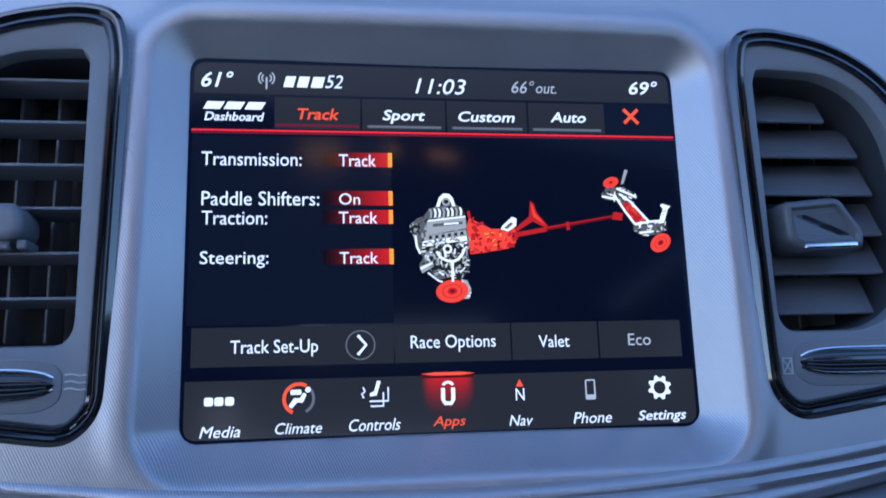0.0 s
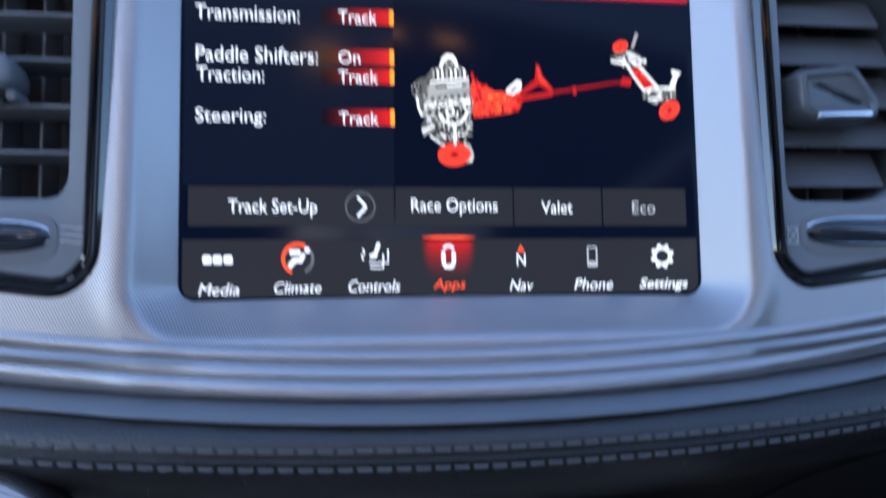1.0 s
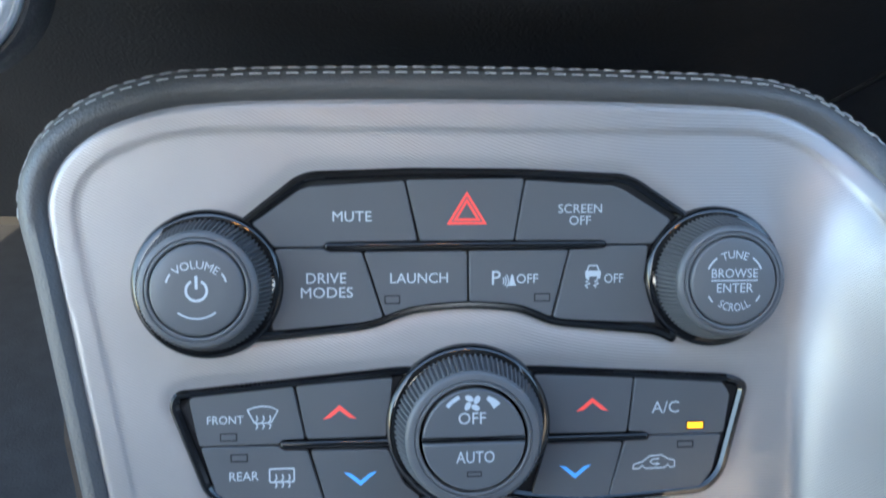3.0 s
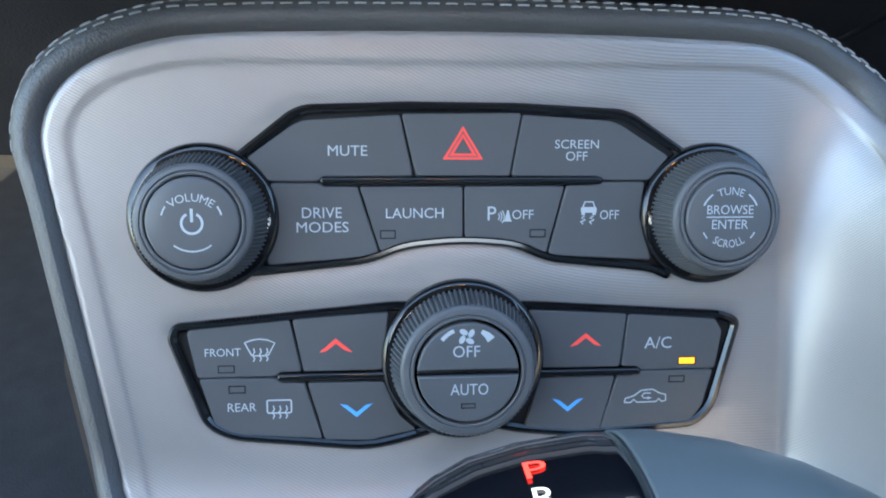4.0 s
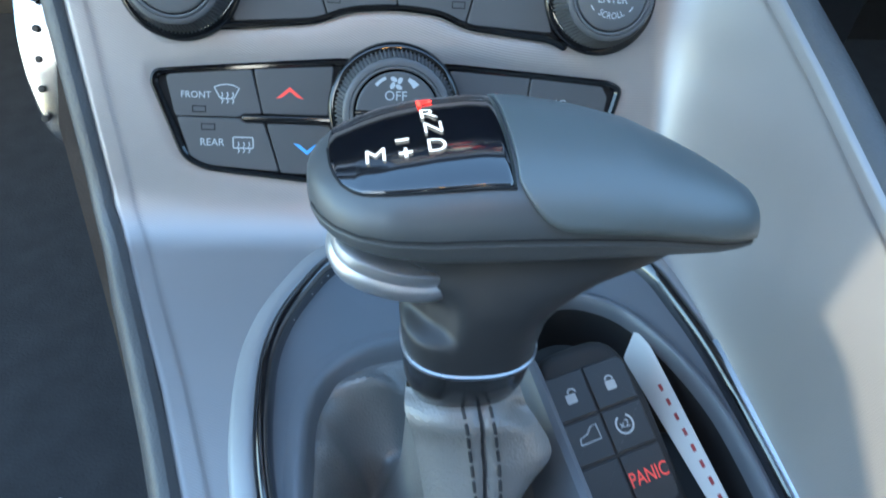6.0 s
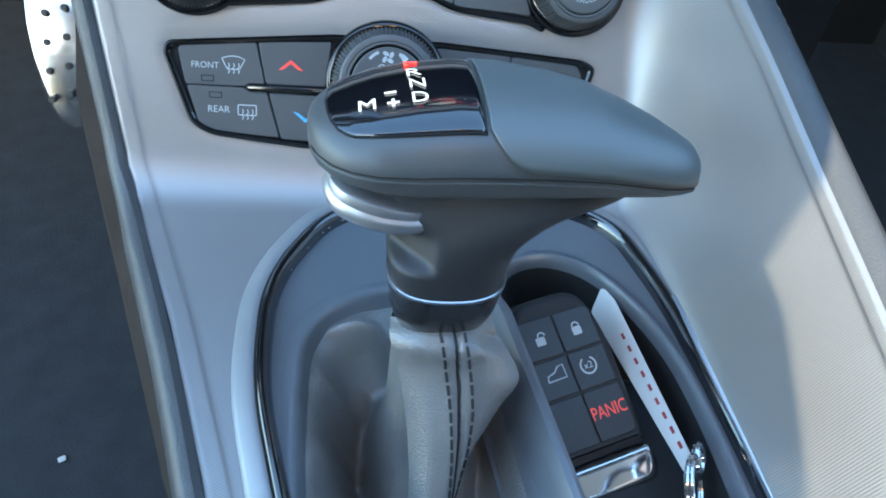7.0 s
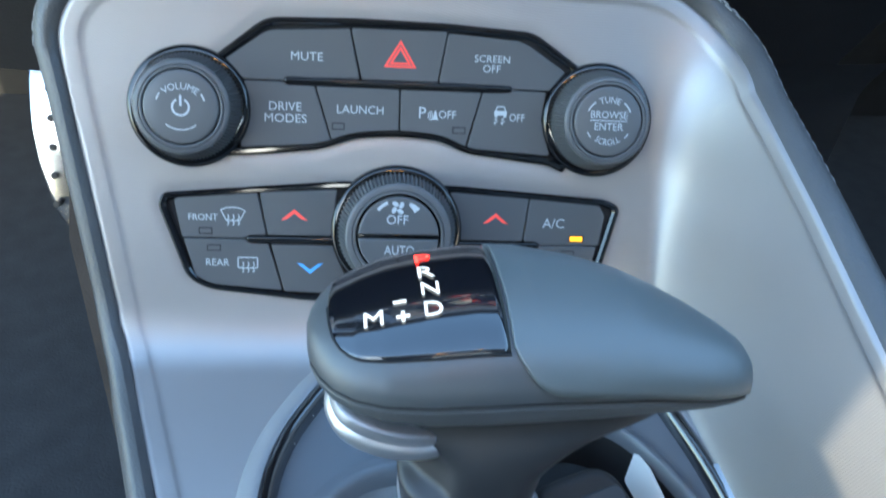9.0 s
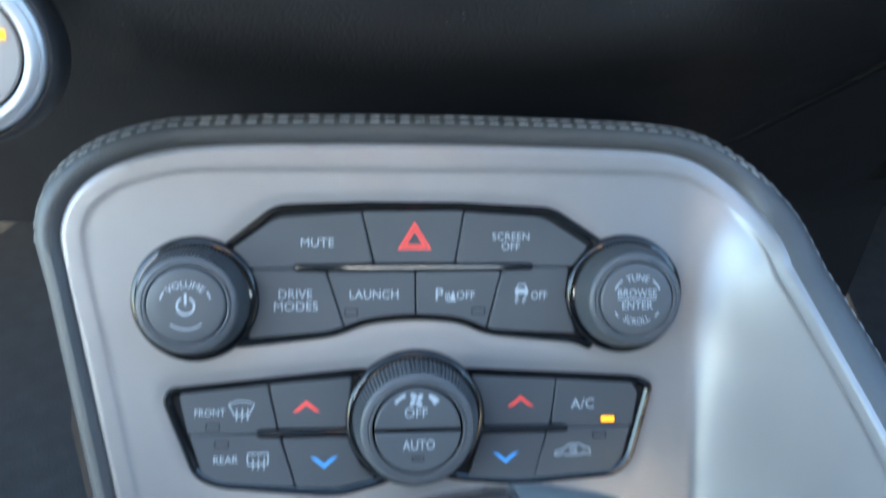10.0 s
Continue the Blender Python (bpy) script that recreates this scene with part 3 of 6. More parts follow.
def opening(d):
    """The display opening moved outwards by d, with even points along its sides."""
    hx, hy, r = OPEN_X - 5, OPEN_Y - 5, 5 + d
    out = []
    for cx, cy, a0, ex, ey in ((hx, -hy, -90, 0, 1), (hx, hy, 0, -1, 0), (-hx, hy, 90, 0, -1), (-hx, -hy, 180, 1, 0)):
        out += [(cx + r * math.cos(radians(a0 + 7.5 * k)), cy + r * math.sin(radians(a0 + 7.5 * k))) for k in range(13)]
        x, y, run = out[-1][0], out[-1][1], 2 * (hy if ey else hx)
        out += [(x + ex * run * k / 40, y + ey * run * k / 40) for k in range(1, 40)]
    return out


bm = bmesh.new()
loops(bm, [[(x, y, fascia_z(x, y) if d > -0.5 else -2.5) for x, y in opening(d)] for d in (-0.6, 0.0, 1.0, 2.5, 4.5, 6.5, 8.5, 10.0, 11.2, 12.2, 13.2, 14.2, 15.4, 17.0, 18.6, 20.0, 21.4)])
part("display_frame", bm, SILVER, fascia, "sloping satin silver frame round the display")
# three rounded ribs along the lower edge
RIBS = [(0.0, 0.0), (-0.9, 0.9), (-2.2, 1.5), (-3.8, 1.2), (-4.6, 0.5), (-5.3, 1.2), (-6.6, 2.1), (-8.4, 1.8), (-9.3, 0.9), (-10.0, 1.6), (-11.2, 2.2), (-13.0, 2.0), (-14.6, 0.9), (-15.4, -0.8), (-15.6, -6.0)]


def bow(x, dy):
    """How far the lower edge swells towards the seats."""
    return (8.5 - 0.00068 * x * x) * min(1.6, -dy / 15.6)


def low_z(x):
    return fascia_z(x, low_edge(x))


bm = bmesh.new()
loops(bm, [[(x, low_edge(x) + dy, low_z(x) + dz + bow(x, dy)) for dy, dz in RIBS] for x in xs], close=False)
part("ribbed_edge", bm, SILVER, fascia, "three rounded ribs along the lower edge")
bm = bmesh.new()
loops(bm, [[(x, low_edge(x) + dy, low_z(x) + dz + bow(x, -15.6)) for dy, dz in ((-15.0, -5), (-16.2, -1.5), (-17.6, 1.6), (-19.8, 4.6), (-21.4, 5.2), (-22.0, 3))] for x in xs], close=False)
part("lower_strip", bm, PLASTIC, fascia, "dark plastic strip below the ribs")

# ---- lower dashboard leather ----
dash = thing("dashboard", SCREEN, "black leather lower dashboard with twin grey stitching", "dashboard")
DASH = [(-20.5, 11.0), (-21.8, 13.6), (-23.4, 15.6), (-25.4, 17.3), (-27.6, 18.3), (-29.8, 18.4), (-30.6, 17.7), (-31.4, 18.3), (-33.4, 18.0), (-36.0, 16.2), (-40.0, 11.6), (-44.0, 4.6), (-48.0, -5.0), (-53.0, -19.0), (-60.0, -42.0), (-70.0, -76.0), (-90.0, -120.0), (-120.0, -170.0), (-170.0, -230.0)]
bm = bmesh.new()
wide = list(np.arange(-330, 331, 6))


def dash_point(x, dy, dz):
    return Vector((x, -80.0 + 0.0003 * min(x * x, 40000) + dy, 11.3 + dz - 0.0006 * x * x))


loops(bm, [[dash_point(x, dy, dz) for dy, dz in DASH] for x in wide], close=False)
part("leather_cover", bm, LEATHER, dash, "black grained leather cover")
# Black sheet added where the footwell is only shaded; hides sunlit floor.
bm = bmesh.new()
loops(bm, [[dash_point(x, dy, dz) for dy, dz in ((-150, -205), (-170, -229), (-180, -236), (-360, -300))] for x in np.arange(132, 400, 12)], close=False)
part("footwell_cover", bm, LEATHER, dash, "black sheet added to hide the sunlit footwell, in place of shade")
for dy, dz in ((-28.4, 18.5), (-33.6, 17.9)):
    path = [dash_point(x, dy, dz) for x in np.arange(-190, 191, 6)]
    tagged(part("stitching", stitches(path, [Vector((0, -0.5, 0.85))] * len(path), 5.5, 3.8, 0.7), THREAD, dash), kind="stuff")


rng_d = random.Random(11)
bm = bmesh.new()
for k in range(60):
    x, f = rng_d.uniform(-170, 200), rng_d.uniform(9, 13.8)
    q = int(f)
    dy, dz = [DASH[q][n] + (DASH[q + 1][n] - DASH[q][n]) * (f - q) for n in (0, 1)]
    p, r = dash_point(x, dy, dz), rng_d.uniform(0.08, 0.2)
    bmesh.ops.create_icosphere(bm, subdivisions=1, radius=r, matrix=Matrix.Translation(p))
tagged(part("dust", bm, PAPER, dash), kind="stuff")

# gap of the glove box lid in the leather
bm = tube([dash_point(x, dy, dz) for x, dy, dz in ((160, -118, -166.5), (174, -109.5, -152.5), (188, -100.5, -137.5), (198, -92, -123.5), (206, -81, -100.2), (210, -67, -65.8), (222, -58, -36))], 2.2, 10)
part("lid_gap", bm, DARK, dash)

# ---- touchscreen ----
display = thing("touchscreen", SCREEN, "lit color touchscreen showing the drive mode page", "touchscreen")
part("display_panel", slab(rounded([(-OPEN_X - 1, -OPEN_Y - 1), (OPEN_X + 1, -OPEN_Y - 1), (OPEN_X + 1, OPEN_Y + 1), (-OPEN_X - 1, OPEN_Y + 1)], 5), -4, 0, 0.2), UI_BACK, display, "glossy black display glass")


def ui(name, pts, z, mat, label=""):
    return part(name, plate([Vector(p) for p in pts], z - 0.06, z, None), mat, display, label, smooth=False)


def rect(x0, x1, y0, y1):
    return [(x0, y0), (x1, y0), (x1, y1), (x0, y1)]


ui("status_bar", rounded(rect(-85.6, 85.6, 52.3, 63.6), [0, 0, 4, 4]), 0.1, UI_BAR)
for x0, x1 in ((-58.5, -29.0), (-28.4, 1.0), (1.7, 30.8), (31.5, 60.0)):
    ui("tab", rect(x0, x1, 39.9, 51.4), 0.1, UI_BAR)
for x0, x1, mat in ((-58, -29.5, UI_MAROON), (-26.5, -0.5, UI_GREY), (3.5, 29.0, UI_GREY), (33.0, 58.5, UI_GREY)):
    ui("tab_underline", rect(x0, x1, 40.8, 41.7), 0.2, mat)
ui("red_line", rect(-86.0, 86.0, 38.8, 39.4), 0.22, UI_RED)
ui("red_line", rect(-86.0, 86.0, 37.9, 38.6), 0.2, UI_MAROON)
ui("side_pane", rect(-85.7, -18.5, -27.6, 37.2), 0.1, UI_DARK)
for y0, y1 in ((26.5, 31.6), (12.8, 17.9), (6.3, 11.2), (-7.7, -2.4)):
    for k in range(18):
        ui("value_box", rect(-42.0 + 1.3 * k, -40.7 + 1.3 * k, y0, y1), 0.18, UI_REDS[k])
    ui("value_mark", rect(-19.6, -18.2, y0, y1), 0.24, UI_AMBER)
for x0, x1 in ((-84.0, -18.7), (-18.2, 21.1), (21.6, 51.9), (52.5, 82.2)):
    ui("page_button", rect(x0, x1, -41.0, -28.3), 0.14, UI_BAR)
ui("menu_bar", rounded(rect(-85.6, 85.6, -63.8, -45.4), [4, 4, 0, 0]), 0.1, UI_BAR)
WORDS = [
    ("temperature", "61°", -83.2, -72.6, 54.5, 60.3, UI_WHITE, 0.25, 0.012), ("channel", "52", -41.1, -35.0, 55.0, 59.9, UI_WHITE, 0.25, 0.0),
    ("clock_digits", "11:03", -9.4, 8.9, 53.8, 59.6, UI_WHITE, 0.25, 0.0), ("temperature", "66°", 25.7, 34.2, 54.9, 59.7, UI_DIM, 0.25, 0.0),
    ("caption", "out.", 34.8, 42.4, 55.0, 58.3, UI_DIM, 0.25, 0.0), ("temperature", "69°", 70.2, 81.3, 55.4, 60.8, UI_WHITE, 0.25, 0.012),
    ("caption", "Dashboard", -81.9, -61.9, 42.4, 45.5, UI_WHITE, 0.2, 0.015), ("tab_word", "Track", -50.6, -36.4, 43.3, 47.4, UI_ORANGE, 0.2, 0.015),
    ("tab_word", "Sport", -21.2, -6.2, 42.4, 47.5, UI_WHITE, 0.2, 0.015), ("tab_word", "Custom", 5.8, 26.3, 43.6, 47.5, UI_WHITE, 0.2, 0.015),
    ("tab_word", "Auto", 39.5, 52.9, 44.0, 47.9, UI_WHITE, 0.2, 0.015), ("caption", "Transmission:", -82.4, -49.2, 26.5, 31.3, UI_WHITE, 0, 0.0),
    ("caption", "Paddle Shifters:", -82.0, -43.2, 12.6, 17.5, UI_WHITE, 0, 0.0), ("caption", "Traction:", -81.8, -60.5, 6.0, 10.7, UI_WHITE, 0, 0.0),
    ("caption", "Steering:", -82.0, -59.9, -8.7, -3.0, UI_WHITE, 0, 0.0), ("setting", "Track", -36.5, -23.8, 26.6, 30.9, UI_WHITE, 0, 0.0),
    ("setting", "On", -36.5, -29.4, 13.0, 17.0, UI_WHITE, 0, 0.0), ("setting", "Track", -36.6, -23.5, 6.4, 10.5, UI_WHITE, 0, 0.0),
    ("setting", "Track", -36.4, -23.5, -7.5, -3.5, UI_WHITE, 0, 0.0), ("button_word", "Track Set-Up", -71.6, -43.6, -38.2, -32.5, UI_WHITE, 0, 0.002),
    ("button_word", "Race Options", -13.0, 15.9, -37.7, -32.0, UI_WHITE, 0, 0.0), ("button_word", "Valet", 30.9, 41.7, -36.9, -32.8, UI_WHITE, 0, 0.0),
    ("button_word", "Eco", 62.8, 71.0, -36.9, -32.8, UI_DIM, 0, 0.0), ("menu_word", "Media", -80.6, -68.0, -63.1, -59.6, UI_WHITE, 0.25, 0.0),
    ("menu_word", "Climate", -57.1, -42.3, -62.7, -59.2, UI_WHITE, 0.25, 0.0), ("menu_word", "Controls", -33.6, -16.9, -62.6, -58.8, UI_WHITE, 0.25, 0.0),
    ("menu_word", "Apps", -6.2, 4.7, -62.9, -58.7, UI_ORANGE, 0.25, 0.004), ("menu_word", "Nav", 19.4, 27.5, -62.7, -59.2, UI_WHITE, 0.25, 0.0),
    ("menu_word", "Phone", 41.5, 55.0, -62.7, -59.0, UI_WHITE, 0.25, 0.0), ("menu_word", "Settings", 64.4, 81.7, -63.4, -59.1, UI_WHITE, 0.25, 0.01),
]
for name, body, x0, x1, y0, y1, mat, lean, bold in WORDS:
    letters(name, body, x0, x1, y0, y1, 0.34, mat, display, lean=lean, bold=bold)

# ---- radio and climate control clusters ----
def arcs(cx, cy, r, a0, a1, n=10):
    return [tuple(p) for p in arc(cx, cy, r, a0, a1, n)]


radio = thing("radio_control_panel", PANEL, "gloss black radio control panel with dark grey buttons", "control panel")
climate = thing("climate_control_panel", PANEL, "gloss black climate control panel with dark grey buttons", "control panel")
for owner, edge in ((radio, RADIO_EDGE), (climate, CLIMATE_EDGE)):
    part("base", slab(edge, -3, -0.4, 0.2), DARK, owner, "black backing")
    part("bezel", frame_ring(edge, inset(edge, 2.9), -3, 1.7, 0.9), PIANO, owner, "gloss black rim")


def button(owner, pts, r=0.9, z=1.2, label=""):
    return part("button", slab(inset(rounded(pts, r, 3), -0.22), -1, z, 0.4), KEYCAP, owner, label)


BUTTONS = {
    "mute": (radio, [(-67.2, 32.4), (-53.6, 42.2), (-50.4, 43.4), (-21.9, 45.2), (-18.0, 27.2), (-45.3, 27.0), (-46.4, 25.6), (-61.0, 25.6)]),
    "hazard": (radio, [(-20.9, 45.5), (15.1, 45.9), (11.9, 27.2), (-16.7, 27.2)]),
    "screen": (radio, [(16.0, 45.4), (43.1, 43.7), (46.6, 42.4), (61.8, 33.0), (56.0, 25.8), (41.0, 25.8), (39.6, 27.1), (12.8, 27.1)]),
    "drive": (radio, [(-60.6, 24.7), (-46.2, 24.7), (-45.0, 23.7), (-34.9, 23.6), (-28.3, 2.6), (-62.0, 0.2)]),
    "launch": (radio, [(-33.8, 23.6), (-2.7, 23.6), (-2.6, 7.2), (-17.7, 6.1), (-27.3, 2.8)]),
    "park": (radio, [(-1.7, 23.6), (29.1, 23.7), (23.7, 3.0), (13.6, 6.5), (-1.5, 7.2)]),
    "traction": (radio, [(30.1, 23.7), (39.6, 24.0), (41.0, 24.9), (54.6, 24.9), (53.4, 14.3), (57.6, 0.6), (24.8, 2.4)]),
    "front": (climate, [(-87.0, -21.0), (-85.0, -19.4), (-56.3, -17.4), (-52.9, -33.6), (-59.6, -33.7), (-60.8, -35.0), (-84.4, -35.0)]),
    "warm": (climate, [(-55.0, -17.2), (-25.8, -15.6), (-27.8, -33.6), (-52.0, -33.6)]),
    "rear": (climate, [(-83.8, -35.8), (-60.8, -36.0), (-59.4, -37.4), (-52.1, -37.6), (-46.8, -55.6), (-73.9, -53.6), (-79.6, -50.2)]),
    "cool": (climate, [(-50.7, -37.7), (-27.3, -37.9), (-22.5, -48.9), (-17.1, -53.6), (-31.7, -56.6), (-45.7, -56.1)]),
    "warm_2": (climate, [(19.1, -15.5), (50.5, -17.0), (48.6, -34.3), (23.3, -34.2)]),
    "ac": (climate, [(51.5, -17.2), (80.0, -19.4), (82.4, -23.2), (80.6, -35.4), (56.0, -35.6), (54.6, -34.3), (49.6, -34.2)]),
    "recirc": (climate, [(48.4, -37.6), (54.6, -37.4), (56.0, -36.3), (79.9, -36.2), (76.8, -48.5), (72.2, -54.0), (43.3, -55.2)]),
    "cool_2": (climate, [(22.8, -37.9), (47.2, -37.7), (42.6, -55.8), (28.1, -57.0), (18.2, -54.6)]),
}
made = {key: button(owner, pts) for key, (owner, pts) in BUTTONS.items()}
for owner, x0, x1, y in ((radio, -46.0, 41.2, 25.6), (climate, -60.2, -26.0, -35.4), (climate, 22.0, 55.8, -36.0)):
    part("divider_bar", slab(rounded(rect(x0, x1, y - 1.2, y + 1.2), 1.1, 4), 0, 2.2, 0.8), PIANO, owner, "gloss black divider bar")
PRINTS = [
    ("mute", "MUTE", -43.4, -31.6, 33.1, 36.2), ("screen", "SCREEN", 26.0, 39.8, 35.4, 38.1), ("screen", "OFF", 29.5, 36.3, 31.7, 34.5),
    ("drive", "DRIVE", -51.5, -39.5, 14.3, 17.5), ("drive", "MODES", -53.2, -37.5, 9.9, 13.1), ("launch", "LAUNCH", -26.1, -8.4, 14.1, 17.2),
    ("park", "P", 5.3, 8.0, 13.3, 17.6), ("park", "OFF", 13.0, 19.7, 13.6, 16.5), ("traction", "OFF", 40.8, 46.9, 13.4, 16.3),
    ("front", "FRONT", -82.0, -71.1, -28.4, -25.9), ("rear", "REAR", -75.7, -66.9, -46.2, -43.5), ("ac", "A/C", 56.8, 65.8, -28.6, -24.8),
]
for key, body, x0, x1, y0, y1 in PRINTS:
    letters("lettering", body, x0, x1, y0, y1, 1.25, PRINT, made[key])
INDICATORS = [("launch", -27.6, -23.5, 8.1, 10.1, KEYCAP), ("park", 18.9, 23.3, 8.2, 10.1, KEYCAP), ("front", -77.9, -73.5, -33.4, -31.6, KEYCAP), ("rear", -74.9, -70.4, -40.0, -38.2, KEYCAP), ("ac", 68.6, 73.8, -33.9, -31.9, LAMP_AMBER), ("recirc", 65.7, 70.4, -39.8, -38.2, KEYCAP)]
for key, x0, x1, y0, y1, mat in INDICATORS:
    o = [Vector(p) for p in rect(x0, x1, y0, y1)]
    part("indicator", slab(o, 1.0, 1.3, 0.1), mat, made[key], "lit amber indicator" if mat is LAMP_AMBER else "")
    part("indicator_rim", frame_ring(inset(o, -0.35), o, 1.0, 1.38, 0.08), DARK, made[key])


def dial(name, cx, cy, r, cap_r, label, height=15.5, teeth=86):
    """A knurled rotary knob on a gloss black collar."""
    d = thing(name, PANEL @ pose(cx / 1000, cy / 1000, 0), label, "knob")
    part("collar", lathe([(r + 2.4, -2.8), (r + 2.4, 1.0), (r + 1.9, 2.2), (r + 0.8, 2.9), (r - 1, 3.0), (r - 1, 0)], 64), PIANO, d, "gloss black collar")
    bm = bmesh.new()
    rings = []
    for rr, z in ((r - 0.6, 1.0), (r - 1.0, 4.0), (r - 3.1, height - 3.0), (r - 3.6, height - 2.2)):
        rings.append([((rr + (0.5 if i % 4 in (1, 2) else -0.5)) * math.cos(math.pi * i / (2 * teeth)), (rr + (0.5 if i % 4 in (1, 2) else -0.5)) * math.sin(math.pi * i / (2 * teeth)), z) for i in range(4 * teeth)])
    loops(bm, rings)
    part("grip_ring", bm, KNOB, d, "knurled grip")
    part("shoulder", lathe([(r - 3.2, height - 3.2), (r - 3.2, height - 2.0), (r - 3.7, height - 1.3), (r - 4.4, height - 1.0), (cap_r + 1.9, height - 0.9), (cap_r + 1.6, height - 1.3), (cap_r + 1.3, height - 0.7), (cap_r + 0.9, height - 0.6), (cap_r + 0.5, height - 0.8), (cap_r + 0.3, height - 2.4)], 72, caps=False), KNOB, d)
    return d


def cap(d, r, z, mat=None):
    return part("cap", lathe([(r, z - 3), (r, z - 0.7), (r - 0.3, z - 0.25), (r - 0.9, z), (r * 0.5, z + 0.15), (0.5, z + 0.2)], 64), mat or KNOB, d)


volume = dial("volume_knob", -80.8, 14.4, 20.2, 13.2, "dark grey knurled volume knob with white power symbol")
c = cap(volume, 13.2, 15.5)
letters("lettering", "VOLUME", -5.9, 5.9, 6.2, 8.5, 15.8, PRINT, c, bend=9.0)
for path, w in ((arc(0, 0, 8.6, 146, 164, 6), 0.5), (arc(0, 0, 8.6, 16, 34, 6), 0.5), (arc(0, 0.5, 8.5, 232, 308, 12), 0.42), (arc(0, 0, 2.9, 118, 422, 24), 0.7), ([Vector((0, 0.4)), Vector((0, 4.2))], 0.8)):
    part("symbol", band(path, w, 15.72, 15.84), PRINT, c, smooth=False)
tune = dial("tune_knob", 76.2, 15.0, 20.0, 13.2, "dark grey knurled tuning knob with white lettering")
c = cap(tune, 13.2, 15.5)
for body, x0, x1, y0, y1 in (("BROWSE", -7.1, 7.2, 1.2, 3.9), ("ENTER", -5.4, 5.8, -3.2, -0.5), ("TUNE", -3.7, 3.7, 7.0, 9.3), ("SCROLL", -5.5, 5.5, -8.9, -6.5)):
    letters("lettering", body, x0, x1, y0, y1, 15.8, PRINT, c, bend={"TUNE": 9.0, "SCROLL": -9.0}.get(body, 0.0))
for path, w in (([Vector((-7.2, 0.35)), Vector((7.2, 0.35))], 0.35), (arc(0, 0, 9.0, 128, 155, 6), 0.5), (arc(0, 0, 9.0, 25, 52, 6), 0.5), (arc(0, 0, 9.0, 208, 222, 5), 0.4), (arc(0, 0, 9.0, 318, 332, 5), 0.4)):
    part("symbol", band(path, w, 15.72, 15.84), PRINT, c, smooth=False)
fan = dial("fan_knob", -2.0, -31.0, 23.6, 15.8, "dark grey knurled fan speed knob with off and auto halves")
for sg in (1, -1):
    half = [Vector((15.3 * math.cos(a), sg * (0.9 + 0 * a) + sg * max(0, 15.3 * math.sin(a) - 0.9))) for a in np.linspace(0.05, math.pi - 0.05, 26)]
    b = part("cap_half", slab(half, 11, 15.6, 0.6), KNOB, fan)
    if sg > 0:
        letters("lettering", "OFF", -4.7, 3.4, 4.9, 8.4, 15.68, PRINT, b)
        upper_half = b
    else:
        letters("lettering", "AUTO", -5.4, 6.0, -6.8, -3.3, 15.68, PRINT, b)
        part("indicator", frame_ring([Vector(p) for p in rect(-2.2, 2.2, -11.0, -9.4)], [Vector(p) for p in rect(-1.9, 1.9, -10.7, -9.7)], 15.4, 15.75, 0.05), DARK, b)
part("split_bar", box(-15.4, 15.4, -0.7, 0.7, 11, 14.9, edge=0.3), PIANO, fan, "gloss black bar between the halves")

# ---- printed symbols on the buttons ----
def sign(owner, pts, mat=PRINT, z=1.26, name="symbol"):
    return part(name, plate([Vector(p) for p in pts], z - 0.06, z), mat, owner, smooth=False)


def stroke(owner, path, w, mat=PRINT, z=1.26, name="symbol"):
    return part(name, band([Vector(p) for p in path], w, z - 0.06, z), mat, owner, smooth=False)


def triangle_ring(owner, c, r, w):
    tri = [Vector((c[0] + r * math.cos(radians(a)), c[1] + r * 0.94 * math.sin(radians(a)))) for a in (90, 210, 330)]
    part("symbol", frame_ring(tri, inset(tri, w), 1.16, 1.3, 0.02), PRINT_RED, owner, smooth=False)


triangle_ring(made["hazard"], (-2.5, 35.4), 7.2, 0.75)
triangle_ring(made["hazard"], (-2.5, 35.4), 4.9, 0.75)
for key, x, y, up, mat in (("warm", -42.0, -25.6, 1, PRINT_RED), ("warm_2", 37.5, -25.3, 1, PRINT_RED), ("cool", -35.8, -46.8, -1, PRINT_BLUE), ("cool_2", 32.1, -46.9, -1, PRINT_BLUE)):
    sign(made[key], [(x - 5.2, y - 2.2 * up), (x, y + 2.2 * up), (x + 5.2, y - 2.2 * up), (x + 2.9, y - 1.7 * up), (x, y + 0.6 * up), (x - 2.9, y - 1.7 * up)], mat)
# windscreen and rear window heating symbols
stroke(made["front"], [(-69.9, -24.2), (-67.6, -23.4), (-65.4, -23.1), (-63.0, -23.4), (-60.7, -24.4), (-62.7, -28.2), (-64.0, -28.4), (-67.0, -28.4), (-67.9, -28.2), (-69.9, -24.2)], 0.4)
frame_pts = rounded(rect(-63.8, -55.9, -47.2, -42.6), 0.8, 3)
part("symbol", frame_ring(frame_pts, inset(frame_pts, 0.45), 1.2, 1.28, 0.02), PRINT, made["rear"], smooth=False)
for key, x0, y0 in (("front", -67.4, -30.2), ("rear", -61.9, -48.8)):
    for k in range(3):
        x = x0 + 2.0 * k
        stroke(made[key], [(x, y0), (x + 0.5, y0 + 0.9), (x - 0.2, y0 + 2.0), (x + 0.5, y0 + 3.0), (x + 0.2, y0 + 4.2)], 0.42)
# recirculation car
stroke(made["recirc"], [(50.9, -46.6), (51.2, -45.2), (54.0, -44.4), (56.4, -42.6), (60.2, -42.3), (62.4, -43.6), (64.6, -44.2), (64.7, -46.2), (63.3, -46.5), (62.4, -45.5), (61.4, -46.5), (55.0, -46.6), (54.0, -45.6), (53.0, -46.6), (50.9, -46.6)], 0.42)
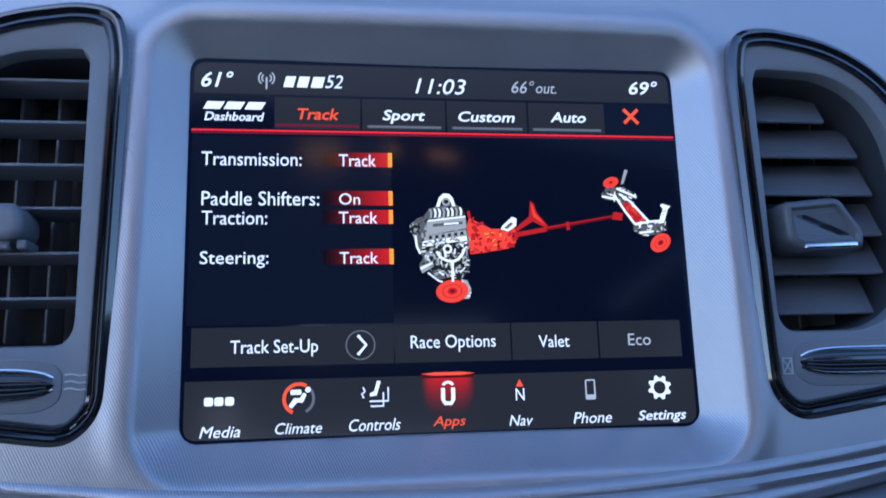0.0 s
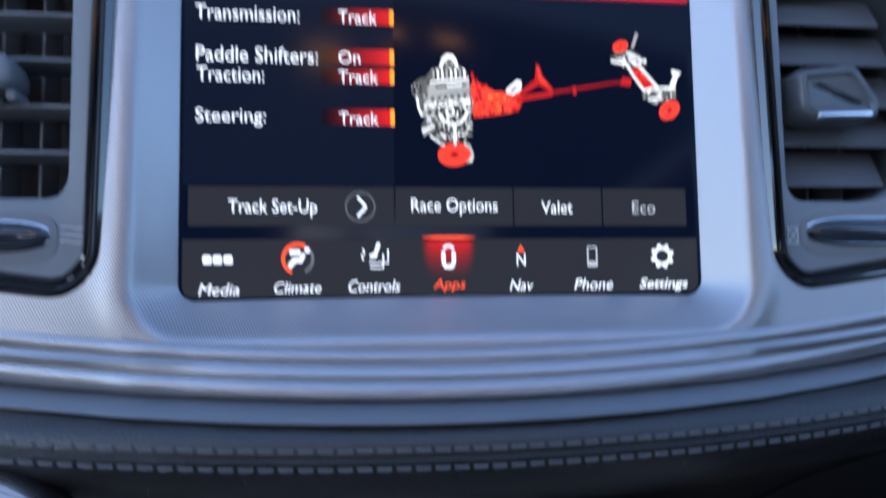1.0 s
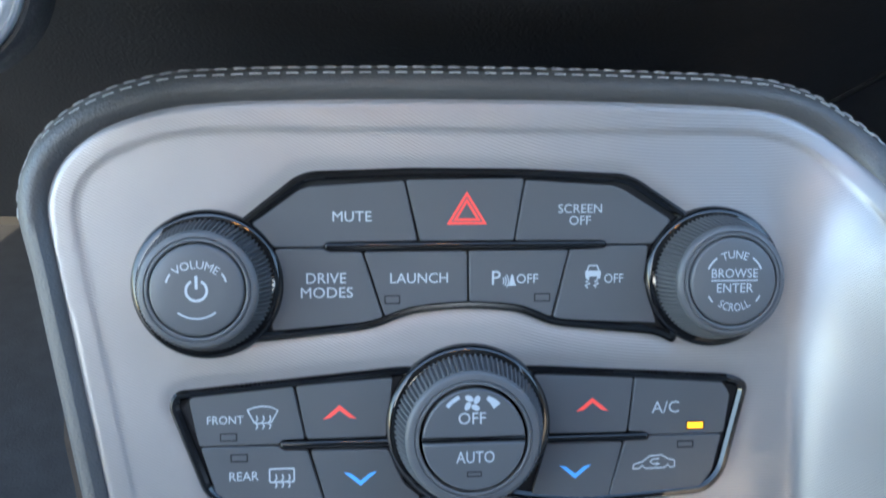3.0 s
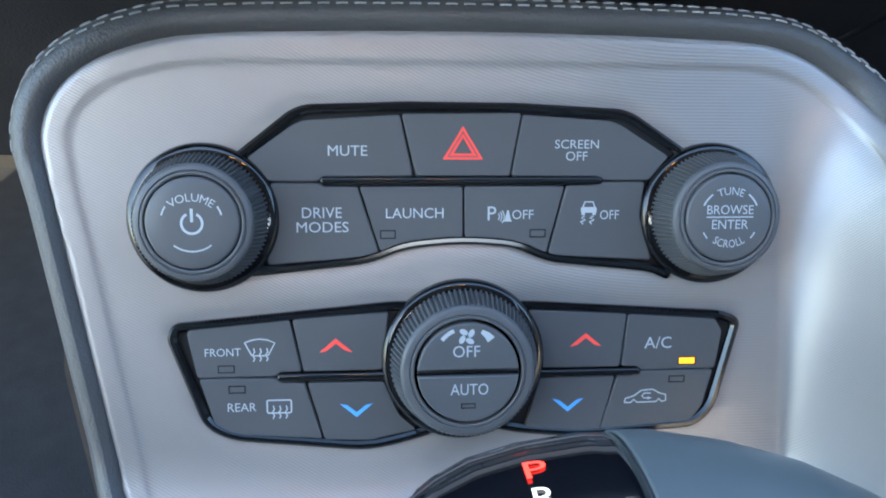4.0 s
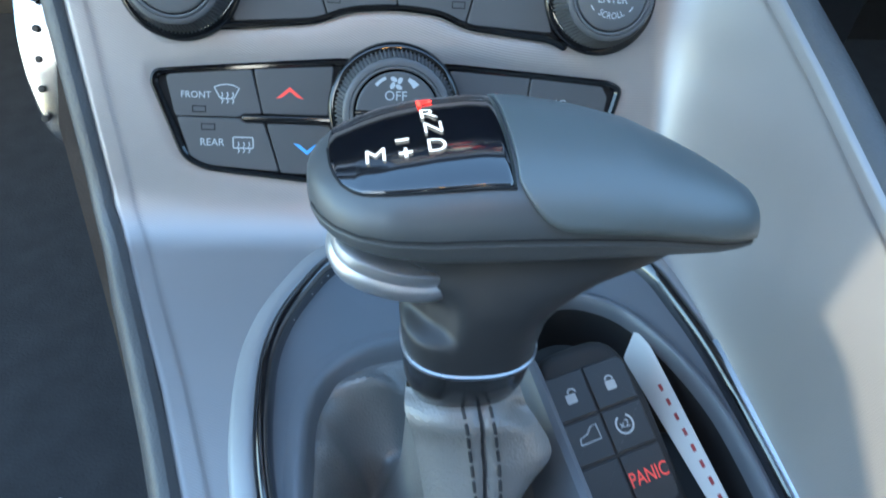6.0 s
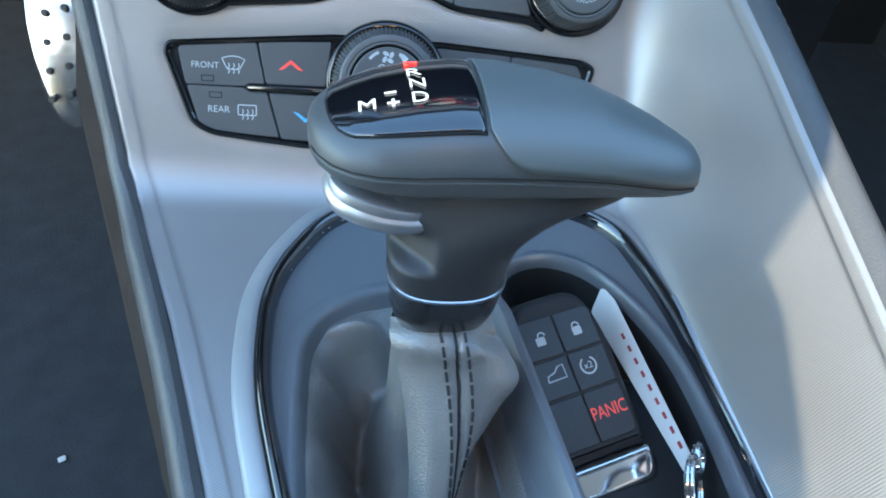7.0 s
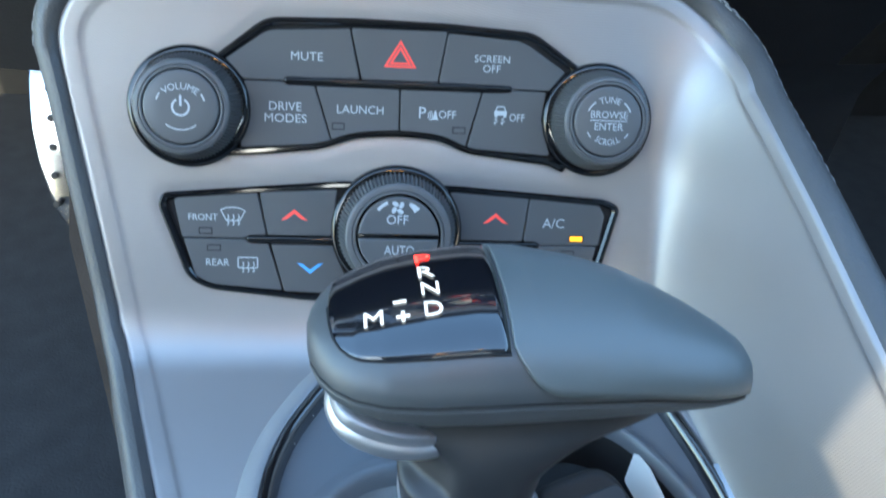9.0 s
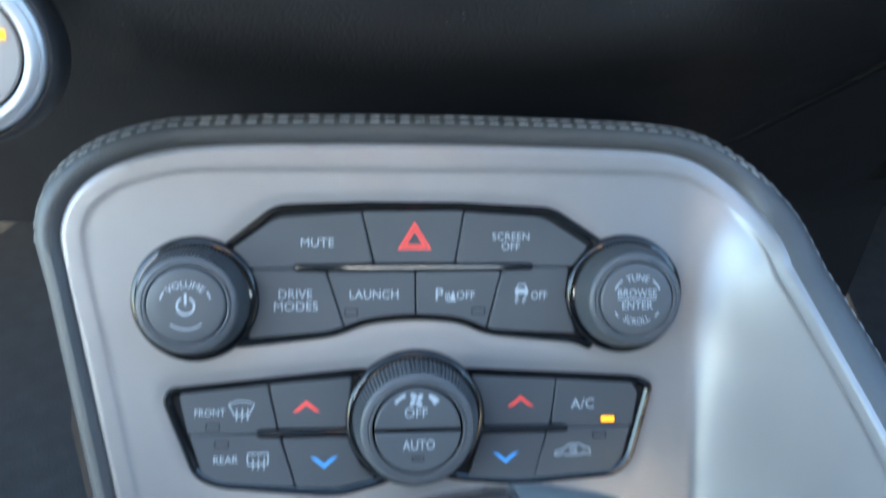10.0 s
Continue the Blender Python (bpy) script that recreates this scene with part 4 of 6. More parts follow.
stroke(made["recirc"], [(59.6, -43.6), (57.4, -43.6), (56.6, -44.4), (57.4, -45.2), (59.0, -45.2)], 0.4)
sign(made["recirc"], [(58.6, -44.7), (60.0, -45.2), (58.6, -45.8)])
# parking sensor waves and cone; skidding car
for k in range(3):
    stroke(made["park"], arcs(7.4, 14.4, 1.6 + 0.75 * k, -38, 38, 6), 0.32)
sign(made["park"], [(10.6, 13.2), (12.6, 13.2), (11.9, 16.4), (11.4, 16.4)])
sign(made["park"], [(10.3, 12.9), (12.9, 12.9), (12.9, 13.3), (10.3, 13.3)])
stroke(made["traction"], [(35.2, 17.0), (35.9, 18.9), (38.5, 18.9), (39.2, 17.0)], 0.45)
sign(made["traction"], rounded(rect(34.7, 39.7, 15.5, 17.3), 0.4, 2))
for x in (34.9, 38.4):
    sign(made["traction"], rect(x, x + 1.1, 14.8, 15.6))
for x in (35.9, 38.7):
    stroke(made["traction"], [(x, 14.5), (x - 1.0, 13.9), (x + 0.3, 13.3), (x - 1.2, 12.6), (x - 0.4, 12.0)], 0.5)
# fan symbol between the arcs on the fan knob
for k in range(4):
    a = math.pi / 2 * k + 0.6
    cx, cy = -0.6 + 1.65 * math.cos(a), 11.2 + 1.65 * math.sin(a)
    sign(upper_half, [(cx + 1.35 * math.cos(t) * math.cos(a + 0.5) - 0.85 * math.sin(t) * math.sin(a + 0.5), cy + 1.35 * math.cos(t) * math.sin(a + 0.5) + 0.85 * math.sin(t) * math.cos(a + 0.5)) for t in np.linspace(0, 2 * math.pi, 14, endpoint=False)], z=15.7 + 0.004 * k)
stroke(upper_half, arcs(-0.6, 4.4, 9.4, 114, 142, 6), 1.2, z=15.7)
part("symbol", plate([Vector((-0.6 + r * math.cos(radians(a)), 4.4 + r * math.sin(radians(a)))) for r, a in ((8.8, 62), (8.4, 50), (8.0, 38), (10.6, 38), (10.4, 50), (10.0, 62))], 15.64, 15.7), PRINT, upper_half, smooth=False)

# ---- display symbols and picture ----
def ui_stroke(name, path, w, mat, z=0.34):
    return part(name, band([Vector(p) for p in path], w, z - 0.06, z), mat, display, smooth=False)


ui("brand_bar", [(-55.6, 55.1), (-52.2, 55.1), (-51.2, 59.1), (-54.6, 59.1)], 0.3, UI_WHITE)
ui("brand_bar", [(-51.0, 55.1), (-47.4, 55.1), (-46.4, 59.1), (-50.0, 59.1)], 0.3, UI_WHITE)
ui("brand_bar", [(-46.2, 55.1), (-42.2, 55.1), (-41.2, 59.1), (-45.2, 59.1)], 0.3, UI_WHITE)
for x in (-82.4, -75.6, -68.6):
    ui("brand_bar", [(x, 46.6), (x + 5.6, 46.6), (x + 7.2, 49.3), (x + 1.4, 49.3)], 0.3, UI_WHITE)
for x in (-79.4, -76.2, -72.9):
    ui("brand_bar", rounded(rect(x, x + 2.8, -53.2, -50.5), 0.7, 2), 0.3, UI_WHITE)
for sg in (1, -1):
    for r in (1.6, 2.7):
        ui_stroke("antenna_symbol", [(-61.3 + sg * r * math.cos(radians(a)), 58.2 + r * math.sin(radians(a))) for a in range(-50, 51, 20)], 0.45, UI_DIM)
ui_stroke("antenna_symbol", [(-61.3, 54.2), (-61.3, 58.6)], 0.6, UI_DIM)
for sg in (1, -1):
    ui_stroke("close_symbol", [(70.2 - 2.7, 46.9 - 2.7 * sg), (70.2 + 2.7, 46.9 + 2.7 * sg)], 1.2, UI_ORANGE, 0.34 + 0.08 * sg)
ring = [tuple(p) for p in arc(-29.7, -34.8, 4.9, 0, 354, 48)]
part("chevron_ring", frame_ring([Vector(p) for p in ring], inset([Vector(p) for p in ring], 0.4), 0.28, 0.34, 0.02), UI_GREY, display, smooth=False)
ui_stroke("chevron", [(-30.6, -38.0), (-27.8, -34.8), (-30.6, -31.6)], 0.9, UI_WHITE)
ui_stroke("climate_symbol", arcs(-49.7, -51.7, 4.7, 60, 245, 26), 1.1, UI_ORANGE)
ui_stroke("climate_symbol", arcs(-49.7, -51.7, 4.7, 52, -62, 18), 0.9, UI_GREY)
ui("climate_symbol", rounded([(-52.0, -54.8), (-50.2, -52.8), (-48.4, -53.0), (-47.2, -50.2), (-48.3, -49.8), (-49.4, -51.6), (-51.2, -51.4), (-53.0, -54.0)], 0.4, 2), 0.34, UI_WHITE)
ui("climate_symbol", [tuple(p) for p in arc(-46.8, -48.9, 0.9, 0, 330, 12)], 0.36, UI_WHITE)
ui("climate_symbol", rounded(rect(-52.4, -48.9, -50.4, -48.8), 0.4, 2), 0.36, UI_WHITE)
for d in (0.0, 1.6):
    ui_stroke("seat_symbol", [(-26.6 - d * 0.2, -54.8 + d), (-22.4 + d, -54.8 + d), (-22.4 + d, -50.4 + d)], 0.5, UI_WHITE, 0.34 + d * 0.02)
ui("seat_symbol", [(-26.8, -51.6), (-24.6, -51.4), (-23.2, -46.8), (-24.4, -46.6), (-25.4, -50.0), (-26.8, -50.6)], 0.4, UI_WHITE)
ui_stroke("seat_symbol", [(-28.8, -52.2), (-29.4, -50.8), (-28.4, -50.0), (-29.0, -48.6)], 0.5, UI_WHITE)
for k in range(1, 18):
    f = 1 - (k - 1) / 17
    ui("apps_tile", [(-0.8 + (6.2 + 3.2 * f) * math.copysign(abs(math.cos(t)) ** 0.45, math.cos(t)), -45.4 - 14.0 * f * abs(math.sin(t)) ** 0.8) for t in np.linspace(math.pi, 2 * math.pi, 28)], 0.14 + 0.006 * k, UI_TILE[k])
ui("apps_tile", rect(-9.6, 8.0, -46.3, -45.5), 0.28, UI_REDS[4])
ui("apps_tile", [(-10.0, -44.9), (-5.5, -45.4), (3.9, -45.4), (8.4, -44.9), (3.9, -44.4), (-5.5, -44.4)], 0.3, UI_ORANGE)
ui_stroke("apps_symbol", [(-2.6, -49.6), (-2.6, -53.4), (-1.9, -54.6), (0.1, -54.6), (0.8, -53.4), (0.8, -49.6)], 1.3, UI_WHITE)
ui_stroke("apps_symbol", arcs(-0.9, -49.6, 1.9, 150, 30, 8), 0.9, UI_WHITE, 0.36)
letters("compass_letter", "N", 22.0, 25.0, -54.4, -50.4, 0.34, UI_WHITE, display)
ui("compass_needle", [(22.2, -49.8), (24.8, -49.8), (23.5, -47.4)], 0.34, UI_ORANGE)
ph = rounded(rect(46.3, 49.9, -54.9, -48.1), 0.6, 3)
part("phone_symbol", frame_ring([Vector(p) for p in ph], inset([Vector(p) for p in ph], 0.5), 0.26, 0.34, 0.02), UI_DIM, display, smooth=False)
ui("phone_symbol", rect(46.6, 49.6, -54.6, -53.2), 0.36, UI_DIM)
gear = [Vector((72.9 + (4.2 if k % 4 in (1, 2) else 3.2) * math.cos(2 * math.pi * k / 32), -51.5 + (4.2 if k % 4 in (1, 2) else 3.2) * math.sin(2 * math.pi * k / 32))) for k in range(32)]
part("gear_symbol", frame_ring(gear, [Vector((72.9 + 2.2 * math.cos(2 * math.pi * k / 32), -51.5 + 2.2 * math.sin(2 * math.pi * k / 32))) for k in range(32)], 0.26, 0.34, 0.02), UI_WHITE, display, smooth=False)

UI_IRON = [glow("display_iron", (c * 1.05, c, c * 0.88)) for c in (0.012, 0.09, 0.3, 0.85)]
UI_SCARLET = [glow("display_scarlet", c) for c in ((0.78, 0.045, 0.022), (0.4, 0.01, 0.01), (0.14, 0.003, 0.006))]


def art(pts, mat, z):
    ui("drivetrain_picture", pts, z, mat)


def scatter(mat, count, area, seed, z, size=(0.3, 1.1), slim=0.45):
    """Many small slanted flecks and bars of one tone inside an outline, as one part."""
    r, bm, k = random.Random(seed), bmesh.new(), 0
    x0, x1, y0, y1 = min(q[0] for q in area), max(q[0] for q in area), min(q[1] for q in area), max(q[1] for q in area)
    while k < count:
        c = Vector((r.uniform(x0, x1), r.uniform(y0, y1)))
        if not within(c, area):
            continue
        a, h = r.choice((0.12, 0.12, 1.35, 1.7, 0.7, 2.4)) + r.uniform(-0.25, 0.25), r.uniform(*size)
        u, w = Vector((math.cos(a), math.sin(a))) * h, Vector((-math.sin(a), math.cos(a))) * h * r.uniform(0.5, 1.3) * slim
        plate([c - u - w, c + u - w * 0.8, c + u * 0.9 + w, c - u + w], z + 0.0006 * k - 0.03, z + 0.0006 * k, bm)
        k += 1
    tagged(part("drivetrain_picture", bm, mat, display, smooth=False), kind="stuff")


# engine: belt side, runners, ribbed cover, header and the tangle below it
ENGINE = [(-11.4, 1.7), (-12.2, 6.2), (-9.6, 8.4), (-7.6, 8.9), (-5.6, 11.7), (-2.5, 12.7), (3.7, 13.3), (6.4, 11.7), (7.6, 5.7), (8.2, -0.3), (7.5, -4.3), (8.2, -8.3), (6.4, -11.2), (4.6, -13.2), (-0.2, -12.6), (-3.2, -13.4), (-6.0, -9.6), (-9.0, -10.0), (-9.4, -7.8), (-8.0, -5.6), (-10.2, -2.0)]
LOWER = [(-8.2, -1.4), (7.4, 0.4), (7.2, -4.3), (8.0, -8.3), (6.2, -11.2), (4.4, -13.2), (-0.2, -12.6), (-5.6, -9.2), (-7.6, -5.2)]
art(ENGINE, UI_IRON[1], 0.2)
art([(-3.2, 12.4), (-2.0, 15.8), (-0.4, 17.2), (1.6, 17.0), (2.8, 15.6), (3.7, 12.6), (2.6, 12.6), (2.0, 14.2), (1.2, 15.6), (-0.4, 15.6), (-1.4, 14.2), (-2.0, 12.4)], UI_IRON[3], 0.24)
art([tuple(q) for q in arc(0.4, 14.2, 1.5, 0, 345, 18)], UI_IRON[2], 0.26)
art([tuple(q) for q in arc(0.4, 14.2, 0.8, 0, 340, 14)], UI_IRON[0], 0.28)
art(LOWER, UI_IRON[0], 0.22)
scatter(UI_IRON[2], 60, ENGINE, 3, 0.25, (0.3, 0.9))
scatter(UI_IRON[0], 70, ENGINE, 5, 0.27, (0.3, 0.9))
art([(-6.8, 4.9), (-6.4, 7.0), (7.0, 8.6), (7.2, 4.8), (-6.6, 2.2)], UI_IRON[2], 0.33)
art([(-6.4, 7.0), (-6.0, 7.6), (7.0, 9.2), (7.0, 8.6)], UI_IRON[3], 0.35)
art([(-4.6, 5.2), (-4.3, 6.3), (5.9, 7.2), (6.0, 6.2)], UI_IRON[1], 0.35)
art([(-0.6, 5.9), (-0.5, 6.5), (4.6, 6.9), (4.6, 6.3)], UI_IRON[3], 0.37)
for k in range(8):
    x = -5.4 + 1.5 * k
    art([(x, 8.4 + 0.12 * k), (x + 0.7, 8.5 + 0.12 * k), (x + 0.9, 10.4 + 0.1 * k), (x + 0.3, 11.7 + 0.08 * k), (x - 0.3, 11.5 + 0.08 * k), (x + 0.2, 10.2 + 0.1 * k)], UI_IRON[3 if k % 3 else 2], 0.34)
    art([(x + 0.75, 8.5 + 0.12 * k), (x + 1.35, 8.6 + 0.12 * k), (x + 1.4, 11.4 + 0.08 * k), (x + 0.9, 11.4 + 0.08 * k)], UI_IRON[0], 0.33)
art([(-7.4, 0.2), (-7.0, 2.0), (7.0, 4.2), (7.4, 2.2)], UI_IRON[2], 0.33)
for k in range(6):
    x = -6.0 + 2.2 * k
    art([(x, 0.8 + 0.3 * k), (x + 1.2, 0.9 + 0.3 * k), (x + 1.1, 2.1 + 0.3 * k), (x + 0.1, 1.9 + 0.3 * k)], UI_IRON[0], 0.35)
art([(-8.4, -1.6), (-8.0, 0.2), (7.2, 2.0), (7.4, 0.4)], UI_IRON[3], 0.34)
scatter(UI_IRON[1], 26, [(-8.2, -1.4), (-8.0, 0.0), (7.0, 1.8), (7.2, 0.6)], 8, 0.36, (0.3, 0.7))
scatter(UI_IRON[2], 60, LOWER, 9, 0.28, (0.3, 1.3), 0.3)
scatter(UI_IRON[3], 46, LOWER, 12, 0.33, (0.3, 1.2), 0.24)
scatter(UI_IRON[0], 30, LOWER, 13, 0.37, (0.3, 0.9), 0.5)
art([(-12.2, 3.0), (-10.0, 2.2), (-8.8, 5.2), (-10.4, 6.8), (-12.4, 5.6)], UI_IRON[0], 0.34)
scatter(UI_IRON[2], 14, [(-12.2, 3.0), (-10.0, 2.2), (-8.8, 5.2), (-10.4, 6.8), (-12.4, 5.6)], 14, 0.36, (0.2, 0.6))
ui_stroke("drivetrain_picture", [(-10.6, 2.2), (-10.2, -1.6), (-9.0, -4.2)], 0.7, UI_IRON[3], 0.34)
art([(-9.4, -8.6), (-4.8, -6.8), (-4.4, -8.6), (-8.6, -11.0)], UI_IRON[2], 0.38)
art([(-9.2, -9.0), (-5.0, -7.2), (-4.9, -7.7), (-9.0, -9.8)], UI_IRON[3], 0.4)
ui_stroke("drivetrain_picture", [(-3.4, -3.4), (-2.2, -5.4), (0.0, -6.6), (2.0, -7.0), (4.0, -6.2), (5.6, -4.2), (6.2, -2.6)], 0.9, UI_IRON[3], 0.42)
ui_stroke("drivetrain_picture", [(2.0, -7.0), (1.9, -14.0)], 0.8, UI_IRON[3], 0.44)
ui_stroke("drivetrain_picture", [(-6.6, -10.8), (-3.0, -13.6), (-1.6, -14.0)], 0.5, UI_IRON[3], 0.42)
art([tuple(q) for q in arc(0.4, -2.6, 1.6, 0, 345, 16)], UI_IRON[3], 0.42)
art([tuple(q) for q in arc(0.4, -2.6, 0.9, 0, 340, 14)], UI_IRON[0], 0.44)
CALIPER = [(4.8, -13.0), (7.0, -13.6), (8.2, -16.6), (7.6, -19.6), (5.6, -20.0)]
art(CALIPER, UI_IRON[2], 0.34)
scatter(UI_IRON[3], 16, CALIPER, 15, 0.36, (0.2, 0.6))
for cx, cy, rx, ry, rot in ((1.6, -17.2, 5.6, 3.9, 6), (77.6, -0.6, 4.2, 3.0, 35), (60.6, 21.6, 3.0, 1.9, 20)):
    for f, mat, z in ((1.0, UI_SCARLET[0], 0.42), (0.62, UI_SCARLET[1], 0.44), (0.56, UI_SCARLET[0], 0.46), (0.3, UI_SCARLET[1], 0.48), (0.14, UI_SCARLET[2], 0.5)):
        c, n_ = math.cos(radians(rot)), math.sin(radians(rot))
        art([(cx + f * (rx * math.cos(a) * c - ry * math.sin(a) * n_), cy + f * (rx * math.cos(a) * n_ + ry * math.sin(a) * c)) for a in np.linspace(0, 2 * math.pi, 28, endpoint=False)], mat, z)
# red gearbox, propeller shaft and axle
GEARBOX = [(7.4, 5.7), (8.4, 8.4), (12.4, 6.4), (16.2, 4.5), (19.6, 4.6), (23.4, 6.2), (25.1, 3.2), (24.6, -0.4), (21.9, -2.4), (12.9, -3.9), (8.4, -4.4)]
art(GEARBOX, UI_SCARLET[0], 0.22)
scatter(UI_SCARLET[1], 26, GEARBOX, 21, 0.25, (0.4, 1.4))
scatter(UI_SCARLET[2], 22, GEARBOX, 22, 0.27, (0.3, 0.9), 0.35)
scatter(UI_AMBER, 9, [(9.0, 1.0), (10.0, 4.4), (16.0, 3.4), (22.0, 2.4), (21.0, -0.8), (11.0, -2.4)], 23, 0.3, (0.3, 0.9), 0.3)
art([(8.0, 8.4), (7.6, 10.8), (8.6, 11.0), (9.0, 8.2)], UI_SCARLET[1], 0.3)
art([(19.4, 4.4), (20.0, 5.6), (23.6, 8.8), (25.2, 8.2), (25.0, 5.6), (22.0, 3.6)], UI_IRON[3], 0.32)
art([(20.6, 4.8), (23.0, 6.9), (24.0, 6.4), (21.8, 4.4)], UI_IRON[1], 0.34)
art([(30.4, 14.6), (31.6, 13.8), (32.6, 10.4), (36.4, 5.6), (35.6, 4.8), (31.0, 7.2), (24.6, 3.2), (24.6, 4.8), (29.8, 9.0)], UI_SCARLET[1], 0.3)
art([(30.6, 13.6), (31.2, 13.2), (32.0, 10.2), (35.6, 5.8), (31.2, 9.0)], UI_SCARLET[0], 0.32)
art([(24.4, 3.2), (35.8, 5.2), (36.0, 3.6), (25.0, 1.6)], UI_SCARLET[1], 0.26)
art([(35.0, 5.2), (60.8, 9.6), (60.9, 8.6), (35.4, 3.8)], UI_SCARLET[2], 0.24)
art([(35.0, 5.0), (60.8, 9.5), (60.8, 9.2), (35.2, 4.5)], UI_SCARLET[1], 0.26)
art([(43.0, 7.0), (44.2, 7.2), (44.4, 4.2), (43.2, 4.0)], UI_SCARLET[1], 0.28)
art([(60.0, 8.0), (61.0, 10.8), (64.4, 10.2), (63.8, 7.6)], UI_SCARLET[1], 0.26)
AXLE = [(56.6, 17.1), (59.4, 20.3), (62.4, 19.8), (64.8, 20.4), (70.2, 17.0), (70.2, 15.6), (66.8, 16.0), (74.5, 7.4), (79.6, 8.2), (80.6, 4.6), (76.7, 2.4), (71.4, 2.0), (67.9, 3.9), (68.2, 7.4), (64.1, 12.4), (62.4, 15.0), (58.2, 15.2)]
art(AXLE, UI_IRON[1], 0.22)
scatter(UI_IRON[0], 46, AXLE, 31, 0.25, (0.3, 0.8))
scatter(UI_IRON[3], 58, AXLE, 32, 0.28, (0.3, 0.9), 0.3)
art([(63.4, 13.2), (66.2, 14.6), (72.4, 8.0), (69.2, 6.6)], UI_SCARLET[1], 0.34)
scatter(UI_SCARLET[0], 12, [(63.4, 13.2), (66.2, 14.6), (72.4, 8.0), (69.2, 6.6)], 33, 0.36, (0.3, 0.8))
for path in ([(61.6, 17.0), (65.4, 10.6), (68.6, 6.2)], [(63.4, 17.4), (67.4, 14.6), (73.8, 7.2)], [(57.0, 16.4), (62.0, 15.4)], [(62.6, 19.4), (69.8, 16.2)], [(68.6, 6.2), (74.6, 7.2), (79.2, 7.4)], [(70.0, 3.0), (75.0, 3.6)]):
    ui_stroke("drivetrain_picture", path, 0.75, UI_IRON[3], 0.4)
art([(64.4, 21.0), (65.4, 21.2), (67.4, 26.2), (66.2, 26.6)], UI_IRON[2], 0.26)
art([(77.4, 6.4), (79.6, 12.0), (78.6, 13.2), (79.4, 13.8), (82.6, 12.8), (81.4, 11.8), (79.6, 6.8)], UI_IRON[3], 0.3)
scatter(UI_IRON[1], 8, [(77.8, 6.8), (79.8, 12.0), (81.2, 12.0), (79.4, 7.0)], 34, 0.33, (0.2, 0.5))


# ---- air vents ----
def ringed(outline, offs):
    return [[(p[0], p[1], z) for p in inset(outline, d)] for d, z in offs]


def radius_to(poly, cx, cy, a):
    """Distance from a centre to an outline along an angle."""
    d, best = Vector((math.cos(a), math.sin(a))), 0.1
    for i in range(len(poly)):
        p, q = Vector(poly[i - 1]) - Vector((cx, cy)), Vector(poly[i]) - Vector((cx, cy))
        den = d.x * (q - p).y - d.y * (q - p).x
        if abs(den) < 1e-9:
            continue
        t, u = (p.x * (q - p).y - p.y * (q - p).x) / den, (p.x * d.y - p.y * d.x) / den
        if t > 0 and -1e-6 <= u <= 1 + 1e-6:
            best = max(best, t)
    return best


def ray_ring(poly, cx, cy, z, n=120):
    return [(cx + r * math.cos(t), cy + r * math.sin(t), z) for t in [2 * math.pi * k / n for k in range(n)] for r in [radius_to(poly, cx, cy, t)]]


RECESS_R = rounded([(115.0, 63), (139, 61.5), (153, 53), (163, 38), (170, 8), (166, -22), (150, -33.5), (118, -33.5), (115.0, -29)], [4, 10, 12, 16, 20, 16, 12, 3, 3], 5)
RECESS_L = [Vector((-p.x - 2.5, p.y)) for p in RECESS_R][::-1]
RECESS_R = rounded([(115.0, 63), (143, 62), (158, 54), (166.5, 39), (171, 8), (166, -22), (150, -33.5), (118, -33.5), (115.0, -29)], [4, 10, 12, 16, 20, 16, 12, 3, 3], 5)


def span(poly, y):
    """The x range of an outline at a height."""
    hits = sorted(a[0] + (y - a[1]) / (b_[1] - a[1]) * (b_[0] - a[0]) for a, b_ in zip(poly, list(poly[1:]) + [poly[0]]) if (a[1] > y) != (b_[1] > y))
    return hits[0], hits[-1]


def vent(name, outline, recess, side, label):
    v = thing(name, SCREEN, label, "air vent", "dashboard air vents")
    z = 9.0
    part("outer_ring", frame_ring(inset(outline, -0.6), inset(outline, 3.4), z - 6, z + 3.4, 1.6), GLOSS_TRIM, v, "gloss black surround")
    bm = bmesh.new()
    loops(bm, ringed(inset(outline, 3.4), [(0, z - 2), (0.0, z + 1.8), (0.5, z + 2.6), (1.4, z + 2.8), (2.2, z + 2.0), (2.5, z + 0.6)]))
    part("inner_bead", bm, GLOSS_TRIM, v)
    cx, cy = side * 138, 6
    bm = bmesh.new()
    loops(bm, [ray_ring(inset(outline, 5.8), cx, cy, z + 0.6), ray_ring(inset(recess, -1.6), cx, cy, z + 0.2), ray_ring(inset(recess, -0.5), cx, cy, z - 0.3), ray_ring(recess, cx, cy, z - 1.6), ray_ring(inset(recess, 0.3), cx, cy, z - 6)])
    part("bezel", bm, VENT, v, "dark grey bezel")
    bm = bmesh.new()
    loops(bm, [ray_ring(inset(recess, 0.3), cx, cy, z - 5.9), ray_ring(inset(recess, 2), cx, cy, z - 42)], cap_last=True)
    part("duct", bm, DUCT, v)
    return v


